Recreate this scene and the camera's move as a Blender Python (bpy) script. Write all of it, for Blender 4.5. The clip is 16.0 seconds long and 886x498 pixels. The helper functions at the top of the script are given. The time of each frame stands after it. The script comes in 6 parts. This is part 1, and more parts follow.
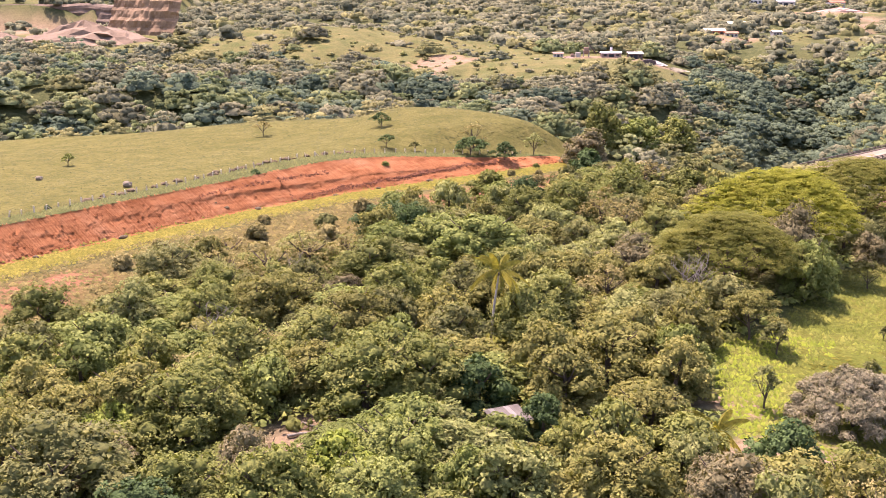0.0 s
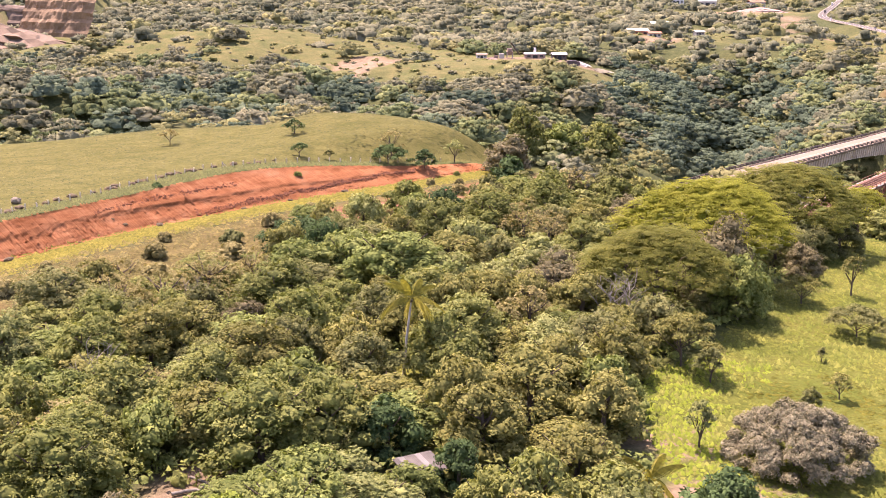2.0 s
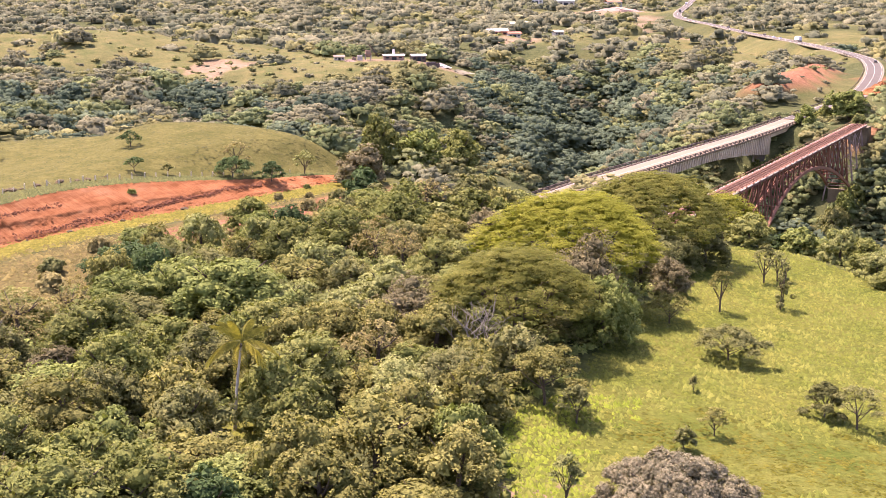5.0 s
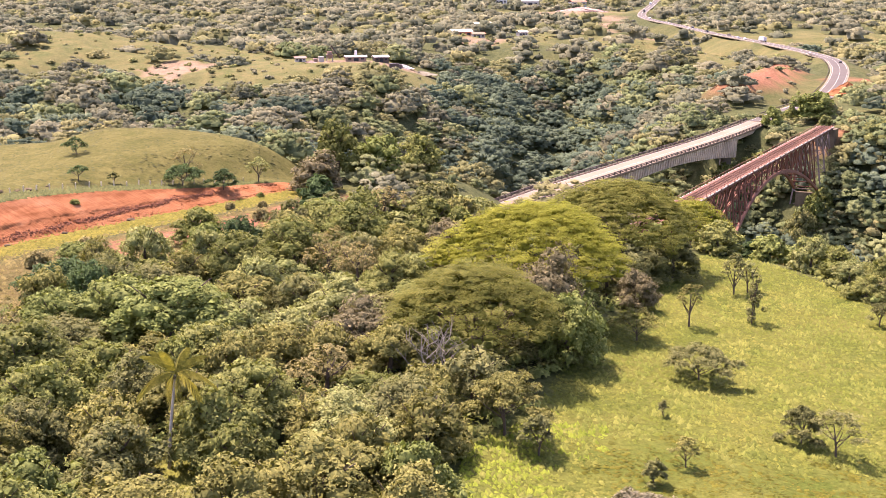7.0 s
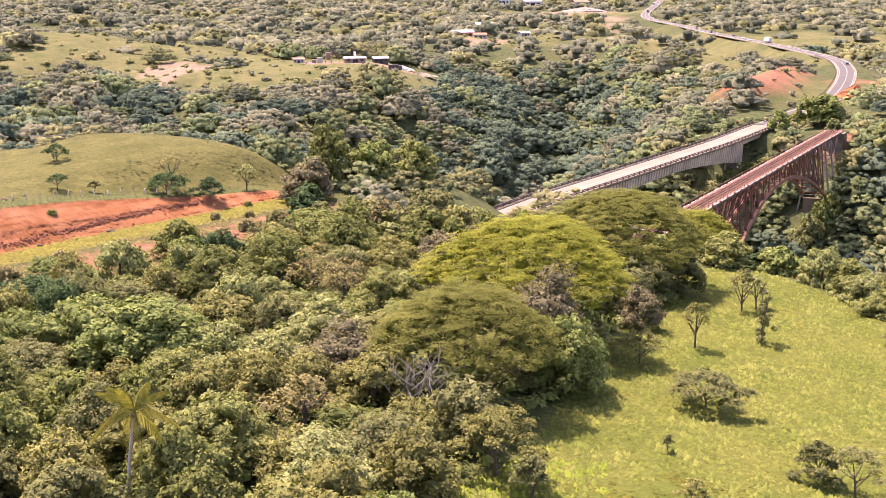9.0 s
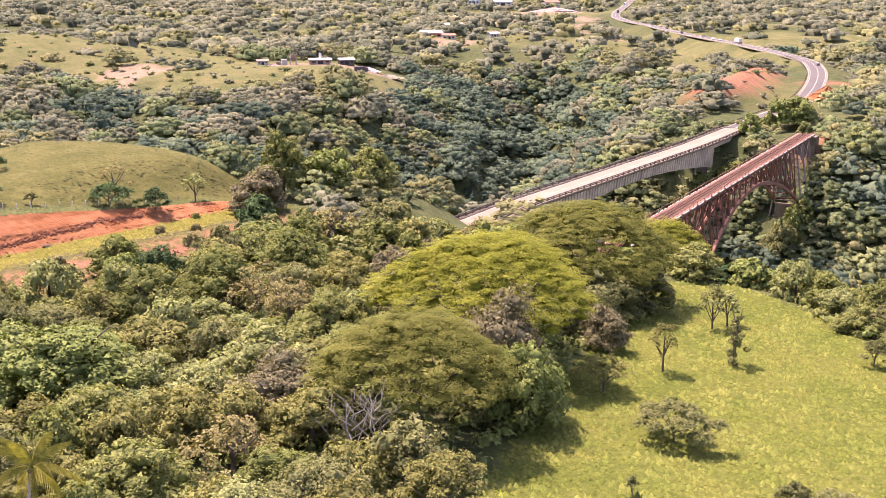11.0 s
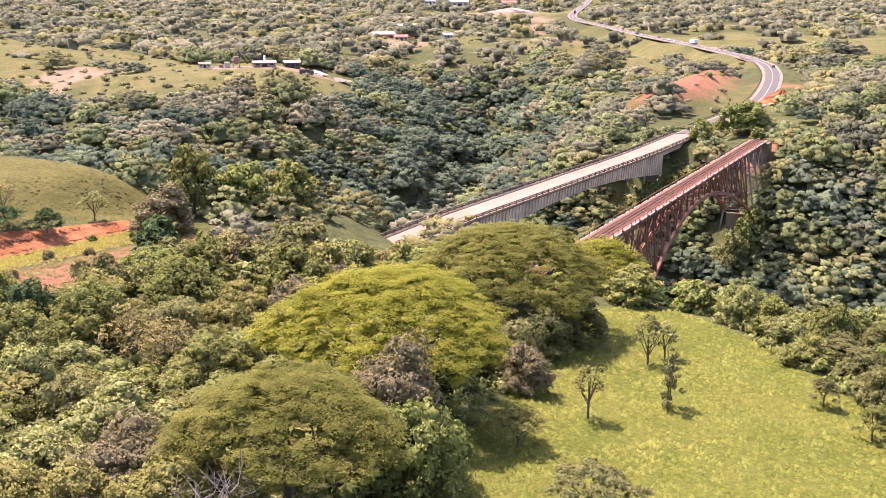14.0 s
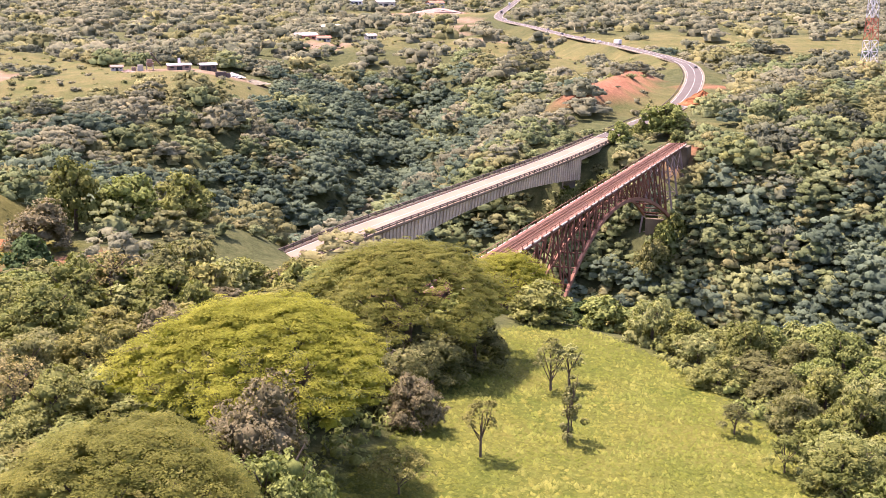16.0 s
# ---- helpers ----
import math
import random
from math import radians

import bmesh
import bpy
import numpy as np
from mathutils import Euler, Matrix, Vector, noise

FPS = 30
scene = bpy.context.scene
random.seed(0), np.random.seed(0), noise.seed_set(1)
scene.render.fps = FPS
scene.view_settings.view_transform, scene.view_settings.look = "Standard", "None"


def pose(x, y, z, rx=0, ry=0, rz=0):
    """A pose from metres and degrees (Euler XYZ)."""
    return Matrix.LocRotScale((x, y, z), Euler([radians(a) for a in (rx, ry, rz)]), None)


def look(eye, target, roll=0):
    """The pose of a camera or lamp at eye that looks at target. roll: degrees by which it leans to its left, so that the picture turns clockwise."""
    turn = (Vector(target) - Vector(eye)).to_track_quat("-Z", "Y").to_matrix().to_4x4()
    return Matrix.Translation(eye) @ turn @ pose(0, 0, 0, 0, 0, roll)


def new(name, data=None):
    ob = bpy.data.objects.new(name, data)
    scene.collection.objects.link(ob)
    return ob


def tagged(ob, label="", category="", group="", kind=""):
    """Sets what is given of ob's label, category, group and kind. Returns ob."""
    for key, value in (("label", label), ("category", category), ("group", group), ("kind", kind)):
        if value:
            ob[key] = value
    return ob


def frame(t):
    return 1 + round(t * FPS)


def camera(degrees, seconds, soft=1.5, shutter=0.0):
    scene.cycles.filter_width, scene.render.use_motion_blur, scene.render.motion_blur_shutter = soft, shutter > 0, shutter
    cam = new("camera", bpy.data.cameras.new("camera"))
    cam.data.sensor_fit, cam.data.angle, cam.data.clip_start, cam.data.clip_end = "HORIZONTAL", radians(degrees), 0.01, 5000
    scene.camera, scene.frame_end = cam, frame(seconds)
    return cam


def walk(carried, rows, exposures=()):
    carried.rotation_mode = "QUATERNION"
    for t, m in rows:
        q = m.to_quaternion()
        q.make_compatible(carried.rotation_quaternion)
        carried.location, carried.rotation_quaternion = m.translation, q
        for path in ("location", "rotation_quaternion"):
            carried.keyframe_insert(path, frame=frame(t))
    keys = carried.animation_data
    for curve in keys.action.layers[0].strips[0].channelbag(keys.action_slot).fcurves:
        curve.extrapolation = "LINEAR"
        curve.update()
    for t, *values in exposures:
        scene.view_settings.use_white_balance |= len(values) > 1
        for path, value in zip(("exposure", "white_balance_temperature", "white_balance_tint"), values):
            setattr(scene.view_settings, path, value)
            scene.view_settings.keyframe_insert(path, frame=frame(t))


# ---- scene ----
cam = camera(40.2, 16.0, 0.55)
EYE, PITCH = 60.0, -12.86
ROWS = [
    (0.0, 0.00, 0.00, -0.00),
    (0.5, 0.70, 3.86, -0.68),
    (1.0, 1.40, 7.71, -1.36),
    (1.5, 2.16, 11.54, -2.28),
    (2.0, 2.99, 15.32, -3.47),
    (2.5, 3.86, 18.94, -4.39),
    (3.0, 4.79, 22.32, -5.66),
    (3.5, 5.74, 25.46, -6.67),
    (4.0, 6.66, 28.32, -7.74),
    (4.5, 7.54, 31.01, -8.84),
    (5.0, 8.46, 33.67, -9.87),
    (7.5, 13.12, 47.02, -11.51),
    (8.0, 14.13, 49.88, -11.41),
    (8.5, 15.29, 52.86, -11.32),
    (11.0, 22.58, 68.24, -12.63),
    (11.5, 24.44, 71.31, -14.38),
    (12.0, 26.52, 74.44, -14.53),
    (12.5, 28.83, 77.66, -14.50),
    (13.0, 31.31, 80.90, -14.46),
    (13.5, 33.82, 84.13, -14.43),
    (14.0, 36.45, 87.27, -14.37),
    (14.5, 39.17, 90.37, -14.32),
    (15.0, 41.96, 93.38, -14.84),
    (15.5, 44.63, 96.35, -16.45),
    (16.0, 47.26, 99.33, -17.54),
]
walk(cam, [(t, pose(x, y, EYE, 90 + PITCH, 0, yaw)) for t, x, y, yaw in ROWS], [(0.0, 1.70, 6650, 43), (16.0, 1.70, 6400, 43)])

# ---- light ----
SUN_ELEV, SUN_AZ = radians(62), radians(328)
world = bpy.data.worlds.new("world")
scene.world = world
world.use_nodes = True
wn = world.node_tree.nodes
sky = wn.new("ShaderNodeTexSky")
sky.sky_type, sky.sun_disc = "NISHITA", False
sky.sun_elevation, sky.sun_rotation = SUN_ELEV, SUN_AZ
sky.air_density, sky.dust_density = 1.0, 2.5
world.node_tree.links.new(sky.outputs[0], wn["Background"].inputs[0])
wn["Background"].inputs[1].default_value = 0.15
sun = new("sun", bpy.data.lights.new("sun", "SUN"))
sun.data.energy, sun.data.angle, sun.data.color = 3.9, radians(1.0), (1.0, 0.93, 0.80)
sun_from = Vector((math.sin(SUN_AZ) * math.cos(SUN_ELEV), math.cos(SUN_AZ) * math.cos(SUN_ELEV), math.sin(SUN_ELEV)))
sun.matrix_world = look(sun_from * 500, (0, 0, 0))

rng = np.random.default_rng(7)


# ---- materials ----
def shader(name, rough=0.8, metal=0.0, gloss=0.25):
    m = bpy.data.materials.new(name)
    m.use_nodes = True
    b = m.node_tree.nodes["Principled BSDF"]
    b.inputs["Roughness"].default_value = rough
    b.inputs["Metallic"].default_value = metal
    b.inputs["Specular IOR Level"].default_value = gloss
    return m, m.node_tree, b


def noise_node(nt, scale, detail=4.0, rough=0.6, coord="Object"):
    tc = nt.nodes.new("ShaderNodeTexCoord")
    n = nt.nodes.new("ShaderNodeTexNoise")
    n.inputs["Scale"].default_value, n.inputs["Detail"].default_value, n.inputs["Roughness"].default_value = scale, detail, rough
    nt.links.new(tc.outputs[coord], n.inputs["Vector"])
    return n.outputs["Fac"]


def ramp(nt, fac, stops):
    r = nt.nodes.new("ShaderNodeValToRGB")
    while len(r.color_ramp.elements) < len(stops):
        r.color_ramp.elements.new(0.5)
    for e, (p, c) in zip(r.color_ramp.elements, stops):
        e.position, e.color = p, (*c, 1)
    nt.links.new(fac, r.inputs[0])
    return r.outputs[0]


def mix(nt, fac, a, b, kind="MIX"):
    n = nt.nodes.new("ShaderNodeMix")
    n.data_type, n.blend_type = "RGBA", kind
    for sock, v in ((n.inputs[0], fac), (n.inputs[6], a), (n.inputs[7], b)):
        if isinstance(v, (int, float)):
            sock.default_value = v
        elif isinstance(v, tuple):
            sock.default_value = (*v, 1)
        else:
            nt.links.new(v, sock)
    return n.outputs[2]


def calc(nt, op, a, b=0.0, clamp=False):
    n = nt.nodes.new("ShaderNodeMath")
    n.operation, n.use_clamp = op, clamp
    for sock, v in ((n.inputs[0], a), (n.inputs[1], b)):
        if isinstance(v, (int, float)):
            sock.default_value = v
        else:
            nt.links.new(v, sock)
    return n.outputs[0]


def bump(nt, b, height, strength=0.5, distance=0.1):
    n = nt.nodes.new("ShaderNodeBump")
    n.inputs["Strength"].default_value, n.inputs["Distance"].default_value = strength, distance
    nt.links.new(height, n.inputs["Height"])
    nt.links.new(n.outputs[0], b.inputs["Normal"])


def dim(c, k):
    return tuple(min(1.0, v * k) for v in c)


def plain(name, color, rough=0.7, metal=0.0, scale=3.0, vary=0.35, relief=0.3):
    """A weathered surface: one colour with coarse stains and fine grain."""
    m, nt, b = shader(name, rough, metal)
    coarse = ramp(nt, noise_node(nt, scale * 0.2), [(0.3, dim(color, 1 - vary)), (0.7, dim(color, 1 + vary * 0.6))])
    fine = ramp(nt, noise_node(nt, scale * 4), [(0.3, (0.75, 0.75, 0.75)), (0.7, (1.15, 1.15, 1.15))])
    nt.links.new(mix(nt, 0.6, coarse, fine, "MULTIPLY"), b.inputs["Base Color"])
    bump(nt, b, noise_node(nt, scale * 6), relief, 0.05)
    return m


def foliage(name, color, second, glow=0.26, patch_size=0.35, even=False):
    """Leaves: colour differs from plant to plant, from patch to patch and from leaf to leaf; thin leaves let light through."""
    m, nt, b = shader(name, 0.75, 0.0, 0.06)
    info = nt.nodes.new("ShaderNodeObjectInfo")
    geo = nt.nodes.new("ShaderNodeNewGeometry")
    plant = ramp(nt, info.outputs["Random"], [(0.0, dim(color, 0.68)), (0.5, color), (1.0, dim(mix_rgb(color, second, 0.6), 1.06))])
    patch = mix(nt, ramp(nt, noise_node(nt, patch_size, 3.0), [(0.42, (0, 0, 0)), (0.68, (0.8, 0.8, 0.8))]), plant, second)
    leaf = ramp(nt, geo.outputs["Random Per Island"], [(0.0, (0.76, 0.79, 0.76)), (0.55, (1.0, 1.0, 1.0)), (1.0, (1.24, 1.21, 1.12))] if not even else [(0.0, (0.72, 0.74, 0.72)), (1.0, (1.28, 1.24, 1.2))])
    c = mix(nt, 1.0, patch, leaf, "MULTIPLY")
    c = mix(nt, 1.0, c, ramp(nt, noise_node(nt, 2.6, 3.0, 0.8), [(0.36, (0.70, 0.74, 0.70)), (0.64, (1.26, 1.23, 1.18))] if not even else [(0.36, (0.82, 0.84, 0.82)), (0.64, (1.18, 1.16, 1.12))]), "MULTIPLY")
    nt.links.new(c, b.inputs["Base Color"])
    t = nt.nodes.new("ShaderNodeBsdfTranslucent")
    nt.links.new(mix(nt, 0.5, c, (0.9, 1.0, 0.25), "MULTIPLY"), t.inputs[0])
    mx = nt.nodes.new("ShaderNodeMixShader")
    mx.inputs[0].default_value = glow
    nt.links.new(b.outputs[0], mx.inputs[1])
    nt.links.new(t.outputs[0], mx.inputs[2])
    nt.links.new(mx.outputs[0], nt.nodes["Material Output"].inputs[0])
    return m


def mix_rgb(a, b, k):
    return tuple(p * (1 - k) + q * k for p, q in zip(a, b))


LEAF = {
    "O": foliage("leaves_olive", (0.150, 0.169, 0.043), (0.216, 0.217, 0.067)),
    "B": foliage("leaves_green", (0.153, 0.185, 0.049), (0.212, 0.234, 0.070)),
    "D": foliage("leaves_dark", (0.058, 0.094, 0.033), (0.088, 0.132, 0.047), 0.25),
    "R": foliage("leaves_russet", (0.178, 0.172, 0.049), (0.230, 0.214, 0.067)),
    "M": foliage("leaves_mauve", (0.150, 0.130, 0.068), (0.205, 0.176, 0.096), 0.25),
    "W": foliage("leaves_mauve_pale", (0.225, 0.200, 0.125), (0.310, 0.275, 0.180), 0.3),
    "G": foliage("leaves_grey", (0.141, 0.146, 0.051), (0.197, 0.192, 0.075), 0.3),
    "P": foliage("leaves_pale", (0.204, 0.226, 0.073), (0.288, 0.286, 0.109)),
    "L": foliage("leaves_lime", (0.198, 0.246, 0.041), (0.272, 0.296, 0.070)),
    "S": foliage("leaves_scrub", (0.226, 0.192, 0.073), (0.288, 0.241, 0.104)),
    "Y": foliage("leaves_raintree", (0.178, 0.186, 0.038), (0.230, 0.224, 0.050), 0.36, 0.2, True),
    "Z": foliage("leaves_raintree_bright", (0.262, 0.275, 0.034), (0.330, 0.322, 0.050), 0.42, 0.2, True),
    # pale and bluish: distance haze mixed into the leaf colour
    "F": foliage("leaves_far", (0.182, 0.193, 0.083), (0.250, 0.241, 0.115)),
}


def far_foliage(name, color, second):
    """Woods seen from far off: tone differs from tree to tree, with leafy relief."""
    m, nt, b = shader(name, 0.85, 0.0, 0.04)
    tone = nt.nodes.new("ShaderNodeAttribute")
    tone.attribute_name = "tone"
    geo = nt.nodes.new("ShaderNodeNewGeometry")
    c = ramp(nt, tone.outputs["Fac"], [(0.0, dim(color, 0.7)), (0.5, color), (1.0, second)])
    c = mix(nt, 1.0, c, ramp(nt, noise_node(nt, 0.16, 3.0), [(0.35, (0.82, 0.84, 0.86)), (0.65, (1.16, 1.14, 1.06))]), "MULTIPLY")
    c = mix(nt, 1.0, c, ramp(nt, noise_node(nt, 0.9, 5.0, 0.75), [(0.34, (0.78, 0.80, 0.82)), (0.66, (1.10, 1.10, 1.08))]), "MULTIPLY")
    c = mix(nt, 1.0, c, ramp(nt, geo.outputs["Random Per Island"], [(0.0, (0.88, 0.89, 0.90)), (1.0, (1.08, 1.07, 1.04))]), "MULTIPLY")
    nt.links.new(c, b.inputs["Base Color"])
    bump(nt, b, noise_node(nt, 0.8, 5.0, 0.75), 0.6, 0.8)
    t = nt.nodes.new("ShaderNodeBsdfTranslucent")
    nt.links.new(c, t.inputs[0])
    mx = nt.nodes.new("ShaderNodeMixShader")
    mx.inputs[0].default_value = 0.32
    nt.links.new(b.outputs[0], mx.inputs[1])
    nt.links.new(t.outputs[0], mx.inputs[2])
    nt.links.new(mx.outputs[0], nt.nodes["Material Output"].inputs[0])
    return m


# distance haze is put into these colours: bluer and greyer than LEAF
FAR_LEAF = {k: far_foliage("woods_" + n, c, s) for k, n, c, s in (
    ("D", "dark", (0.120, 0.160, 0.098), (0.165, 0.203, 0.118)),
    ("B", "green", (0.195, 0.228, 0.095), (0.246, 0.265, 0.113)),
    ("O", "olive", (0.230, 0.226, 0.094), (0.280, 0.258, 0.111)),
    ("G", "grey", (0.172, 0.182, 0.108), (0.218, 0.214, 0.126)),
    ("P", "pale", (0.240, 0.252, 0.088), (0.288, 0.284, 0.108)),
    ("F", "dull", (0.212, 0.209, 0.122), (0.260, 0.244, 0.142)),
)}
BARK = plain("bark", (0.105, 0.078, 0.054), 0.9, 0, 2.0)
PALE_BARK = plain("bark_pale", (0.38, 0.335, 0.265), 0.85, 0, 2.0)
CONCRETE = plain("concrete", (0.55, 0.445, 0.315), 0.85, 0, 0.6, 0.35)
DECK = plain("road_concrete", (0.225, 0.166, 0.104), 0.85, 0, 0.4, 0.18)
ASPHALT = plain("asphalt_worn", (0.098, 0.082, 0.062), 0.9, 0, 0.5, 0.2)
PAINT = plain("road_paint", (0.50, 0.46, 0.38), 0.7, 0, 1.0, 0.15)
RUST = plain("rusted_steel", (0.165, 0.070, 0.040), 0.8, 0.1, 0.8, 0.45)
RUST_LIGHT = plain("rusted_steel_light", (0.235, 0.108, 0.062), 0.8, 0.1, 0.8, 0.35)
STEEL = plain("weathered_steel", (0.40, 0.33, 0.28), 0.7, 0.2, 1.0, 0.35)
RAIL_DARK = plain("guard_rail_brown", (0.10, 0.075, 0.055), 0.8, 0.1, 1.0, 0.3)
WOOD = plain("weathered_wood", (0.42, 0.36, 0.29), 0.9, 0, 4.0)
STONE = plain("field_stone", (0.12, 0.086, 0.042), 0.9, 0, 2.0, 0.5)


# ---- lie of the land ----
def ease(t):
    t = np.clip(t, 0, 1)
    return t * t * (3 - 2 * t)


def rough_noise(x, y, size, seed=0.0):
    """Smooth rolling noise, about -1 to 1, of the given size in metres."""
    out, amp, k, a = 0.0, 1.0, 6.283 / size, 0.7 + seed
    for i in range(4):
        u = x * math.cos(a) + y * math.sin(a)
        v = -x * math.sin(a) + y * math.cos(a)
        out = out + amp * np.sin(k * u + 1.7 * np.sin(k * 0.61 * v + seed + i) + 2.1 * i) * np.cos(k * 0.83 * v + 1.3 * np.sin(k * 0.47 * u + i))
        amp, k, a = amp * 0.55, k * 1.93, a + 1.1
    return out / 1.6


def to_line(x, y, line):
    """The distance to a polyline and the height along it (third number of its points, if any)."""
    best, high = np.full(np.shape(x), 1e9), np.zeros(np.shape(x))
    for p, q in zip(line[:-1], line[1:]):
        dx, dy = q[0] - p[0], q[1] - p[1]
        k = np.clip(((x - p[0]) * dx + (y - p[1]) * dy) / (dx * dx + dy * dy), 0, 1)
        d = np.hypot(x - p[0] - k * dx, y - p[1] - k * dy)
        near = d < best
        if len(p) > 2:
            high = np.where(near, p[2] + k * (q[2] - p[2]), high)
        best = np.minimum(best, d)
    return best, high


def smooth_line(points, step):
    """A Catmull-Rom curve through the points."""
    pts = [np.array(p, float) for p in points]
    pts = [2 * pts[0] - pts[1], *pts, 2 * pts[-1] - pts[-2]]
    out = []
    for a, b, c, d in zip(pts, pts[1:], pts[2:], pts[3:]):
        n = max(2, int(np.linalg.norm(c - b) / step))
        for i in range(n):
            t = i / n
            out.append(0.5 * (2 * b + (c - a) * t + (2 * a - 5 * b + 4 * c - d) * t * t + (3 * b - a - 3 * c + d) * t**3))
    return [*out, pts[-2]]


RIVER = [(430, 170), (300, 290), (195, 408), (105, 495), (140, 600), (205, 690), (230, 820), (250, 1000)]
RAVINE = [(165, 630), (205, 690), (245, 800), (275, 880), (290, 930)]
BRANCH = [(105, 495), (-60, 540), (-220, 505), (-420, 430), (-800, 420)]
BRIDGE = [(74, 339, -3), (95.8, 364, -3), (118.1, 389.6, -3), (143.5, 415.7, -3), (173.6, 446.7, -3), (210.3, 484.2, -2.85), (248, 525.3, -2.3)]
ROAD = smooth_line([(118.1, 389.6, -3), (173.6, 446.7, -3), (210.3, 484.2, -2.85), (248, 525.3, -2.3), (279, 559, -1.8), (318, 602, -1.4), (357, 656, 2.2), (396, 725, 5), (425, 800, 5.5), (453, 939, 6), (472, 1090, 7), (498, 1236, 8), (523, 1385, 9), (575, 1536, 10), (701, 1830, 12), (900, 2300, 16)], 12)
# the cut bank runs along a line through TOE at this angle
TOE, ALONG, ASIDE = (-83.0, 220.0), (0.657, 0.755), (-0.755, 0.657)


def bank_frame(x, y):
    """Metres along the cut bank's toe and up-slope from it."""
    a = (x - TOE[0]) * ALONG[0] + (y - TOE[1]) * ALONG[1]
    n = (x - TOE[0]) * ASIDE[0] + (y - TOE[1]) * ASIDE[1]
    return a, n - 9.5 * np.sin(np.pi * np.clip(a, -60, 230) / 172)


def bank_place(a, m):
    n = m + 9.5 * np.sin(np.pi * np.clip(a, -60, 230) / 172)
    return TOE[0] + a * ALONG[0] + n * ASIDE[0], TOE[1] + a * ALONG[1] + n * ASIDE[1]


def bank_heights(a):
    bench = 6.6 - 1.5 * np.clip(a / 172, 0, 1)
    tall = np.exp(-(((a - 112) / 36) ** 2))
    return bench, 0.6 + 5.4 * (1 - ease((a - 95) / 110)) + 0.9 * tall, 6.4 + 4.2 * tall


def height(x, y):
    x, y = np.asarray(x, float), np.asarray(y, float)
    a, m = bank_frame(x, y)
    bench, cut, wide = bank_heights(a)
    floor = 4.6 - 0.11 * np.clip(x - 40, 0, 115) + 0.5 * rough_noise(x, y, 60)
    below = floor + (bench - floor) * ease(1 - (-14 - m) / 22)
    above = bench + cut * np.clip(m / wide, 0, 1) + (12.4 - bench - cut) * ease((m - wide) / 22)
    near = np.where(m < 0, np.where(m < -14, below, bench), above)
    near = near + 4.6 * np.exp(-(((x + 8) / 62) ** 2) - ((y - 398) / 48) ** 2) * ease((m - 5) / 25)
    near = near - 3.7 * ease((-12 - x) / 20) * (1 - 0.85 * ease((-88 - x) / 60)) * ease((m - 22) / 50)
    near = near + 1.7 * np.exp(-(((x - 24) / 19) ** 2) - ((y - 394) / 38) ** 2)
    near = near - (4.5 * ease((x + 5) / 45) + 12 * ease((x - 24) / 40)) * ease((m - 2) / 20)
    near = near - 7 * ease((-60 - x) / 120) * ease((m - 60) / 80)
    far = -2.0 + 5 * rough_noise(x, y, 420, 2.0) + 3.5 * rough_noise(x, y, 130, 1.0) * ease((1500 - y) / 400)
    far = far - 20 * np.exp(-(((y - 610) / 150) ** 2)) * ease((120 - x) / 160)
    far = far + 0.013 * np.clip(y - 1000, 0, 4000) + 14 * np.exp(-(((x + 110) / 130) ** 2) - ((y - 1010) / 90) ** 2)
    far = far + 9 * np.exp(-(((x - 420) / 90) ** 2) - ((y - 560) / 110) ** 2)
    side = ease(((x - 195) * 0.645 + (y - 408) * 0.764 + 60) / 120)
    z = near * (1 - side) + far * side
    pad = ease((1.5 - np.sqrt(((x - 130) / 75) ** 2 + ((y - 865) / 60) ** 2)) * 2)
    z = z * (1 - pad) + 1.5 * pad
    z = z + 24 * ease((y - 1300 - 8 * rough_noise(x, y, 60)) / 14) * ease((-345 - x) / 25) * ease((2200 - y) / 300)
    d1, _ = to_line(x, y, RIVER)
    d2, _ = to_line(x, y, BRANCH)
    carve = np.maximum(54 * ease(1 - d1 / 116) * ease((1080 - y) / 420), 42 * ease(1 - d2 / 128))
    gap, _ = to_line(x, y, RAVINE)
    z = z - carve - 18 * ease(1 - gap / 40) * ease((960 - y) / 100)
    z = z - 13 * np.exp(-(((x - 217) / 17) ** 2) - ((y - 489) / 17) ** 2)
    dr, hr = to_line(x, y, ROAD[14:])
    k = ease(1 - (dr - 8) / 17)
    z = z * (1 - k) + (hr - 0.25) * k
    c = cutting(x, y, dr)
    return z * (1 - c) + (10.5 + 0.8 * rough_noise(x, y, 25)) * c


def cutting(x, y, dr):
    """The hillside that the highway cuts on the bend's inner side: 0 at the road, 1 on its top."""
    left = x < np.interp(y, [p[1] for p in ROAD], [p[0] for p in ROAD])
    return left * ease((dr - 8) / 24) * ease((62 - dr) / 30) * ease((y - 572) / 34) * ease((725 - y) / 40)


def inside(x, y, poly):
    x, y = np.asarray(x, float), np.asarray(y, float)
    hit = np.zeros(x.shape, bool)
    for (x0, y0), (x1, y1) in zip(poly, poly[1:] + poly[:1]):
        if y0 != y1:
            hit ^= ((y0 > y) != (y1 > y)) & (x < x0 + (y - y0) * (x1 - x0) / (y1 - y0))
    return hit


MEADOW = [(36, 140), (37, 156), (41, 176), (52, 187), (62, 206), (74, 228), (86, 246), (97, 262), (110, 288), (124, 303), (139, 305), (146, 284), (147, 262), (145, 240), (138, 220), (134, 190), (128, 130), (70, 118)]


